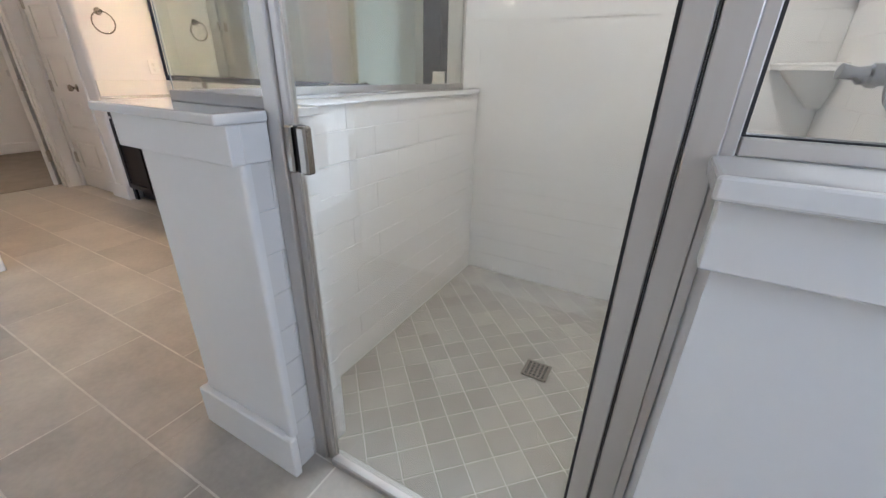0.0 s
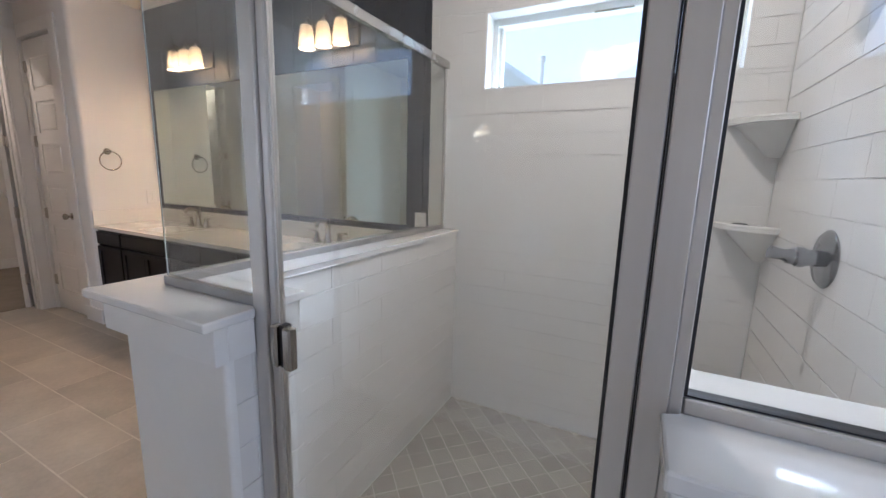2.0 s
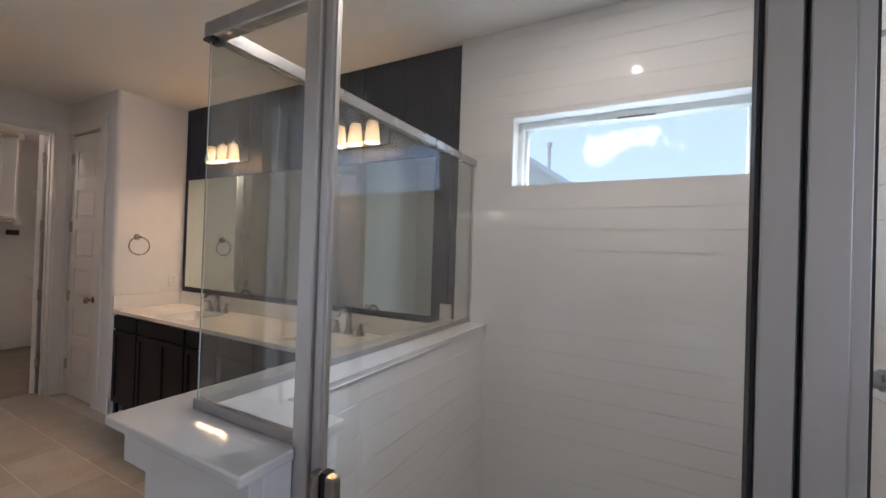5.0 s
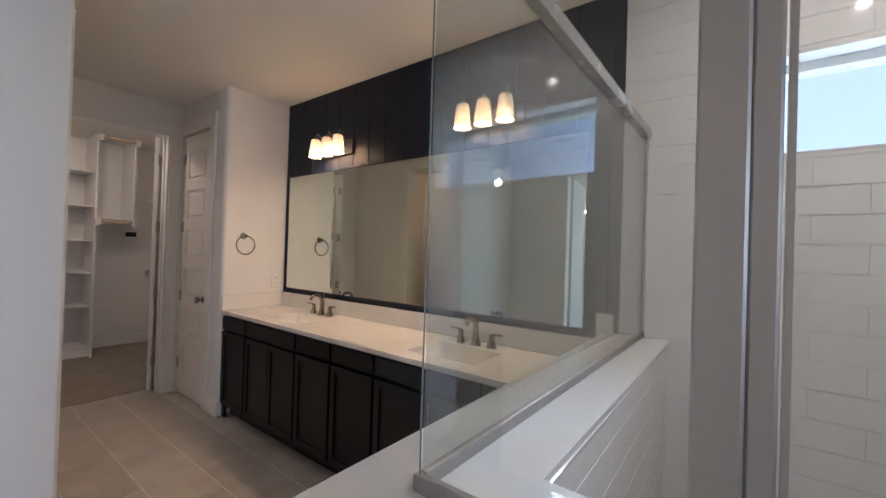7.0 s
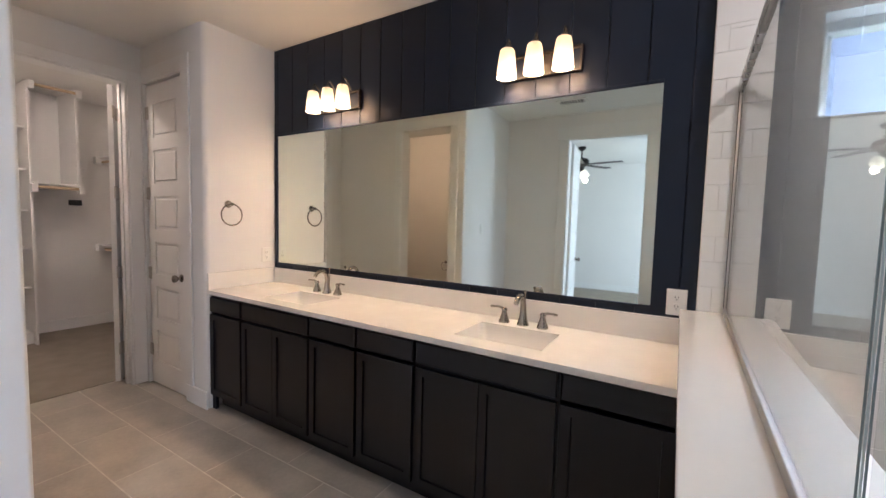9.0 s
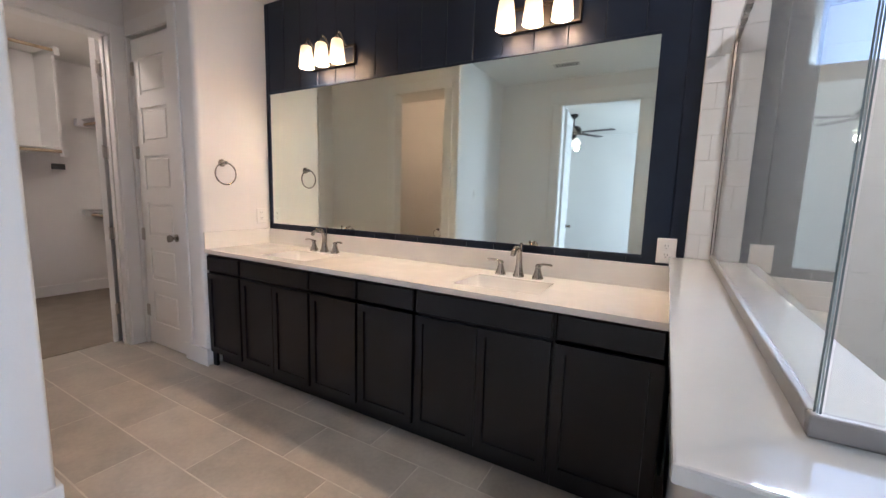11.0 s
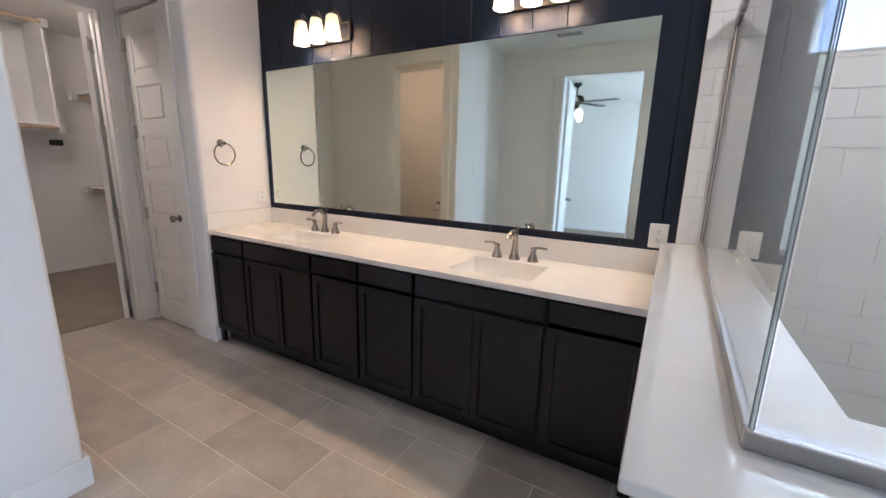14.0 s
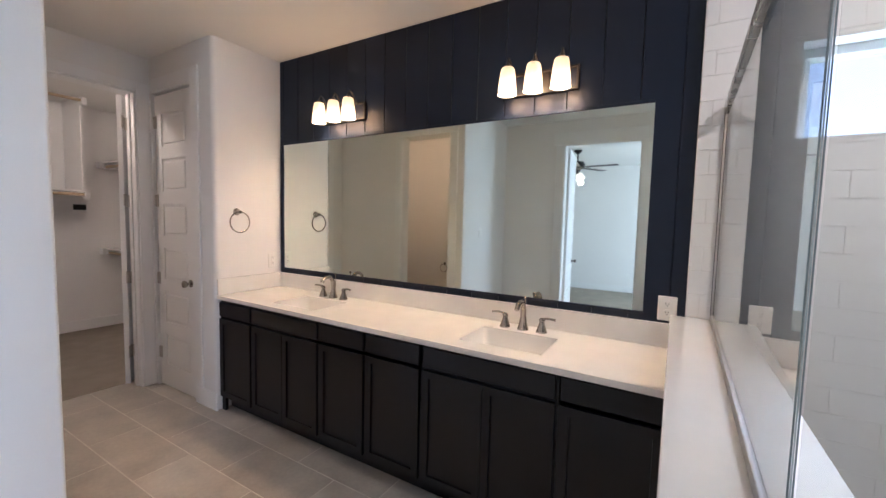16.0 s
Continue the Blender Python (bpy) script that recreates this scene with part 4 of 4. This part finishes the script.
FACE_S = Matrix(((1, 0, 0, 0), (0, 0, -1, 0), (0, 1, 0, 0), (0, 0, 0, 1)))
FACE_E = Matrix(((0, 0, 1, 0), (1, 0, 0, 0), (0, 1, 0, 0), (0, 0, 0, 1)))
FACE_N = Matrix(((-1, 0, 0, 0), (0, 0, 1, 0), (0, 1, 0, 0), (0, 0, 0, 1)))
plate("power_outlet", pose(-1.225, NORTH - 0.001, 1.072) @ FACE_S, "white duplex outlet on the navy wall", "outlet")
plate("power_outlet", pose(TOWEL_X, 2.11, 1.107) @ FACE_E, "white duplex outlet beside the mirror", "outlet")
plate("light_switch", pose(LEFT_X, 0.09, 1.34) @ FACE_E, "white double rocker switch on the wall", "light switch", False)
plate("power_outlet", pose(-2.05, BY0, 0.35) @ FACE_N, "white duplex outlet low on the bedroom wall", "outlet")

vent = thing("ceiling_vent", "white louvred ceiling air vent", "air vent", at=(-2.31, -0.16, H))
part("frame", boxes((-0.16, 0.16, -0.09, -0.065, -0.008, -0.0005), (-0.16, 0.16, 0.065, 0.09, -0.008, -0.0005), (-0.16, -0.13, -0.065, 0.065, -0.008, -0.0005), (0.13, 0.16, -0.065, 0.065, -0.008, -0.0005)), PLASTIC, vent)
part("backing", boxes((-0.13, 0.13, -0.065, 0.065, -0.003, -0.0005)), DARK, vent)
for i in range(9):
    part("slat", boxes((-0.116 + i * 0.029 - 0.004, -0.116 + i * 0.029 + 0.004, -0.065, 0.065, -0.009, -0.003)), PLASTIC, vent)

# ---- bedroom ceiling fan ----
fan = thing("ceiling_fan", "dark bronze ceiling fan with lit frosted shades", "ceiling fan", at=(-2.74, -2.75, H))
part("canopy", revolve([(0.065, 0), (0.065, -0.03), (0.03, -0.06), (0.012, -0.065)], None, 20), BRONZE, fan, "", True)
part("rod", revolve([(0.012, -0.06), (0.012, -0.2)], None, 10), BRONZE, fan, "", True)
part("motor", revolve([(0.02, -0.18), (0.1, -0.2), (0.125, -0.24), (0.125, -0.29), (0.09, -0.32), (0.05, -0.34), (0.05, -0.4), (0.02, -0.41)], None, 24), BRONZE, fan, "", True)
for k in range(5):
    a = radians(72 * k + 12)
    b = part("blade", boxes((0.14, 0.68, -0.065, 0.065, -0.3, -0.292), bevel=0.003), BRONZE, fan)
    b.matrix_basis = Matrix.Rotation(a, 4, "Z")
for k in range(3):
    a = radians(120 * k + 40)
    part("shade", revolve([(0.03, 0.05), (0.045, 0.02), (0.058, -0.03), (0.062, -0.055)], Matrix.Rotation(a, 4, "Z") @ pose(0.095, 0, -0.45, 0, -25, 0), 18), FAN_SHADE, fan, "lit frosted glass shade", True)
for k, l in ((0.03, 0.14), (-0.03, 0.19)):
    part("pull_chain", tube([(k, 0, -0.4), (k, 0, -0.42 - l)], 0.0025, 6), SATIN, fan)

# ---- closet fittings ----
tower = thing("shoe_shelf_tower", "white built-in closet shelf tower", "shelf tower", at=(-7.25, 1.06, 0))
part("side_panel", boxes((-0.245, 0.29, 0.34, 0.36, 0.006, H - 0.005)), TRIM, tower)
part("side_panel", boxes((-0.245, 0.2, -0.36, -0.34, 0.006, H - 0.005)), TRIM, tower)
part("back_panel", boxes((-0.249, -0.245, -0.36, 0.36, 0.006, H - 0.005)), TRIM, tower)
for z in (0.12, 0.62, 1.03, 1.43, 1.855, 2.28):
    part("shelf", boxes((-0.245, 0.195, -0.34, 0.34, z - 0.019, z), bevel=0.002), TRIM, tower)
part("plinth", boxes((0.17, 0.195, -0.34, 0.34, 0.006, 0.1)), TRIM, tower)

upper = thing("closet_hanging_bay", "white hanging bay with end panel and wooden rods between blocks", "closet shelf", at=(-7.25, 1.6, 0))
part("back_panel", boxes((-0.249, -0.22, -0.179, 0.17, 1.7, H - 0.005)), TRIM, upper)
part("end_panel", boxes((-0.249, 0.3, 0.17, 0.19, 1.715, H - 0.005)), TRIM, upper)
part("lower_shelf", boxes((-0.249, 0.32, -0.179, 0.19, 1.695, 1.7135), bevel=0.002), TRIM, upper)
for z in (2.695, 1.665):
    part("rod", tube([(0.33, -0.179, z), (0.33, 0.19, z)], 0.016, 12), WOOD, upper, "pale wooden hanging rod", True)
    part("rod_block", boxes((0.29, 0.365, 0.17, 0.215, z - 0.05, z + 0.03), bevel=0.002), TRIM, upper)
    part("rod_block", boxes((0.29, 0.365, -0.2, -0.155, z - 0.05, z + 0.03), bevel=0.002), TRIM, upper)

for z in (2.08, 1.0):
    s = thing("closet_rod_shelf", "white closet shelf with wooden rod on a bracket", "closet shelf", "closet rod shelves", at=(-6.5, CLY1, z))
    part("shelf", boxes((-0.9, 1.2, -0.3, -0.0005, 0, 0.018), bevel=0.002), TRIM, s)
    part("cleat", boxes((-0.999, -0.9, -0.34, -0.0005, -0.06, 0.02), bevel=0.002), TRIM, s)
    part("rod", tube([(-0.9, -0.27, -0.04), (1.2, -0.27, -0.04)], 0.016, 12), WOOD, s, "pale wooden hanging rod", True)
    part("bracket", tube([(-0.6, -0.02, -0.24), (-0.6, -0.26, -0.03), (-0.6, -0.28, -0.01)], 0.008, 8), TRIM, s)

alarm = thing("wall_keypad", "small dark keypad on white plate on the closet wall", "keypad", at=(CLX, 1.9, 1.53))
part("case", boxes((0, 0.02, -0.06, 0.06, -0.035, 0.03), bevel=0.003), DARK, alarm)
part("backplate", boxes((0, 0.006, -0.065, 0.03, -0.075, -0.036), bevel=0.001), PLASTIC, alarm)

# ---- pieces: boards, tiles ----
north = bpy.data.objects["wall_north"]
cache = {}


def piece(name, key, make, mat, parent, at):
    if key not in cache:
        cache[key] = mesh_of(name, make(), mat)
    ob = new(name, cache[key])
    ob.location = at
    ob.parent = parent
    return ob


edges = [TOWEL_X] + [-4.065 + 0.178 * k for k in range(17)] + [SHOWER_W0]
edges = sorted(e for e in edges if TOWEL_X <= e <= SHOWER_W0 + 1e-6)
for a, b in zip(edges, edges[1:]):
    w = round(b - a, 4)
    if w < 0.01:
        continue
    piece("board", ("board", w), lambda: boxes((0.0018, w - 0.0018, 0.0, 0.012, 0, H - 0.001), bevel=0.002), NAVY, north, (a, NORTH, 0))


def tile_mesh(w, h, axis, ju=0.0011):
    """A wall tile w by h, 6 mm proud; axis y faces -y, x+ faces +x, x- faces -x."""
    j = 0.0014
    bm = boxes((ju, w - ju, -0.0025, 0.0005, j, h - j))
    front = [f for f in bm.faces if f.normal.y < -0.9]
    if axis != "y":
        bmesh.ops.rotate(bm, verts=bm.verts[:], cent=(0, 0, 0), matrix=Matrix.Rotation(radians(90 if axis == "x+" else -90), 3, "Z"))
    edges = {e for f in front for e in f.edges}
    bmesh.ops.bevel(bm, geom=list(edges), offset=0.0007, segments=1, affect="EDGES")
    return bm


def cut(rect, hole):
    """Parts of a rectangle left outside a hole."""
    a0, a1, b0, b1 = rect
    c0, c1, d0, d1 = hole
    if a1 <= c0 or a0 >= c1 or b1 <= d0 or b0 >= d1:
        return [rect]
    left = []
    if b0 < d0: left.append((a0, a1, b0, d0))
    if b1 > d1: left.append((a0, a1, d1, b1))
    lo, hi = max(b0, d0), min(b1, d1)
    if a0 < c0: left.append((a0, c0, lo, hi))
    if a1 > c1: left.append((c1, a1, lo, hi))
    return left


TW, TH, ROW0, COL0 = 0.309, 0.109, 1.705 - 16 * 0.109, -0.636


def tiled(parent, u0, u1, z0, z1, place, axis, col0=COL0, hole=None):
    k = math.floor((z0 - ROW0) / TH)
    while ROW0 + k * TH < z1:
        zb = ROW0 + k * TH
        i = math.floor((u0 - col0) / TW) - 1
        shift = TW / 2 if k % 2 == 0 else 0
        while col0 + shift + i * TW < u1:
            ub = col0 + shift + i * TW
            rect = (max(u0, ub), min(u1, ub + TW), max(z0, zb), min(z1, zb + TH))
            i += 1
            if rect[1] - rect[0] < 0.012 or rect[3] - rect[2] < 0.008:
                continue
            for a0, a1, b0, b1 in (cut(rect, hole) if hole else [rect]):
                w, h = round(a1 - a0, 4), round(b1 - b0, 4)
                if w > 0.008 and h > 0.006:
                    piece("tile", ("tile", w, h, axis), lambda: tile_mesh(w, h, axis, {"x+": 0.0004, "x-": 0.0007, "y": 0.0011}[axis]), SUBWAY, parent, place(a0, a1, b0))
        k += 1


tiled(wall_shower, SHOWER_W0, SHOWER_R, PAN_Z, H, lambda a, b, z: (a, TILE_Y + 0.0025, z), "y", hole=WIN)
tiled(wall_valve, 0.59, TILE_Y, PAN_Z, H, lambda a, b, z: (SHOWER_R + 0.0025, b, z), "x-", col0=TILE_Y - 0.154)
tiled(knee, 0.72, TILE_Y, PAN_Z, CAP_Z - 0.023, lambda a, b, z: (SHOWER_L - 0.0025, a, z), "x+", col0=TILE_Y - 0.154)
tiled(knee, 0.524, 0.72, 0.0, 0.944, lambda a, b, z: (-0.7415, a, z), "x+", col0=0.42)


def clip(poly, x0, x1, y0, y1):
    for axis, lim, sign in ((0, x0, 1), (0, x1, -1), (1, y0, 1), (1, y1, -1)):
        outp = []
        for p, q in zip(poly, poly[1:] + poly[:1]):
            dp, dq = sign * (p[axis] - lim), sign * (q[axis] - lim)
            if dp >= 0:
                outp.append(p)
            if dp * dq < 0:
                s = dp / (dp - dq)
                outp.append((p[0] + s * (q[0] - p[0]), p[1] + s * (q[1] - p[1])))
        poly = outp
        if not poly:
            return poly
    return poly


def flat_tile(outline, thick):
    bm = prism(outline, -thick, 0)
    bm.normal_update()
    up = [f for f in bm.faces if f.normal.z > 0.9]
    bmesh.ops.bevel(bm, geom=list({e for f in up for e in f.edges}), offset=0.0012, segments=1, affect="EDGES")
    return bm


# diagonal mosaic on the shower floor
D, half = 0.103, 0.103 * math.sqrt(0.5)
for i in range(-14, 15):
    for j in range(-14, 15):
        cx, cy = -0.245 + (i + j) * half, 1.40 + (i - j) * half
        s = half - 0.0027
        poly = clip([(cx - s, cy), (cx, cy - s), (cx + s, cy), (cx, cy + s)], SHOWER_L + 0.002, SHOWER_R - 0.002, 0.622, TILE_Y - 0.002)
        if len(poly) < 3:
            continue
        area = abs(sum(p[0] * q[1] - q[0] * p[1] for p, q in zip(poly, poly[1:] + poly[:1]))) / 2
        if area < 0.0004:
            continue
        key = ("mosaic", tuple((round(px - cx, 3), round(py - cy, 3)) for px, py in poly))
        piece("mosaic_tile", key, lambda: flat_tile([(px - cx, py - cy) for px, py in poly], 0.006), PAN_TILE, pan, (cx, cy, PAN_Z + 0.0012))

# large floor tiles in running bond
FX, FY, F0X, F0Y, J = 0.61, 0.3, -2.175, 0.633, 0.003
for k in range(-6, 7):
    for i in range(-8, 8):
        x0, y0 = F0X + i * FX + (FX / 2 if k % 2 else 0), F0Y + k * FY
        for rx0, rx1, ry0, ry1 in ((-5.234, -1.19, SOUTH - 0.06, NORTH - 0.4), (-1.19, 1.62, SOUTH - 0.06, 0.578)):
            poly = clip([(x0 + J, y0 + J), (x0 + FX - J, y0 + J), (x0 + FX - J, y0 + FY - J), (x0 + J, y0 + FY - J)], rx0, rx1, ry0, ry1)
            if len(poly) < 3:
                continue
            key = ("floor_tile", tuple((round(px - x0, 3), round(py - y0, 3)) for px, py in poly))
            piece("floor_tile", key, lambda: flat_tile([(px - x0, py - y0) for px, py in poly], 0.008), FLOOR_TILE, floor, (x0, y0, 0.0))
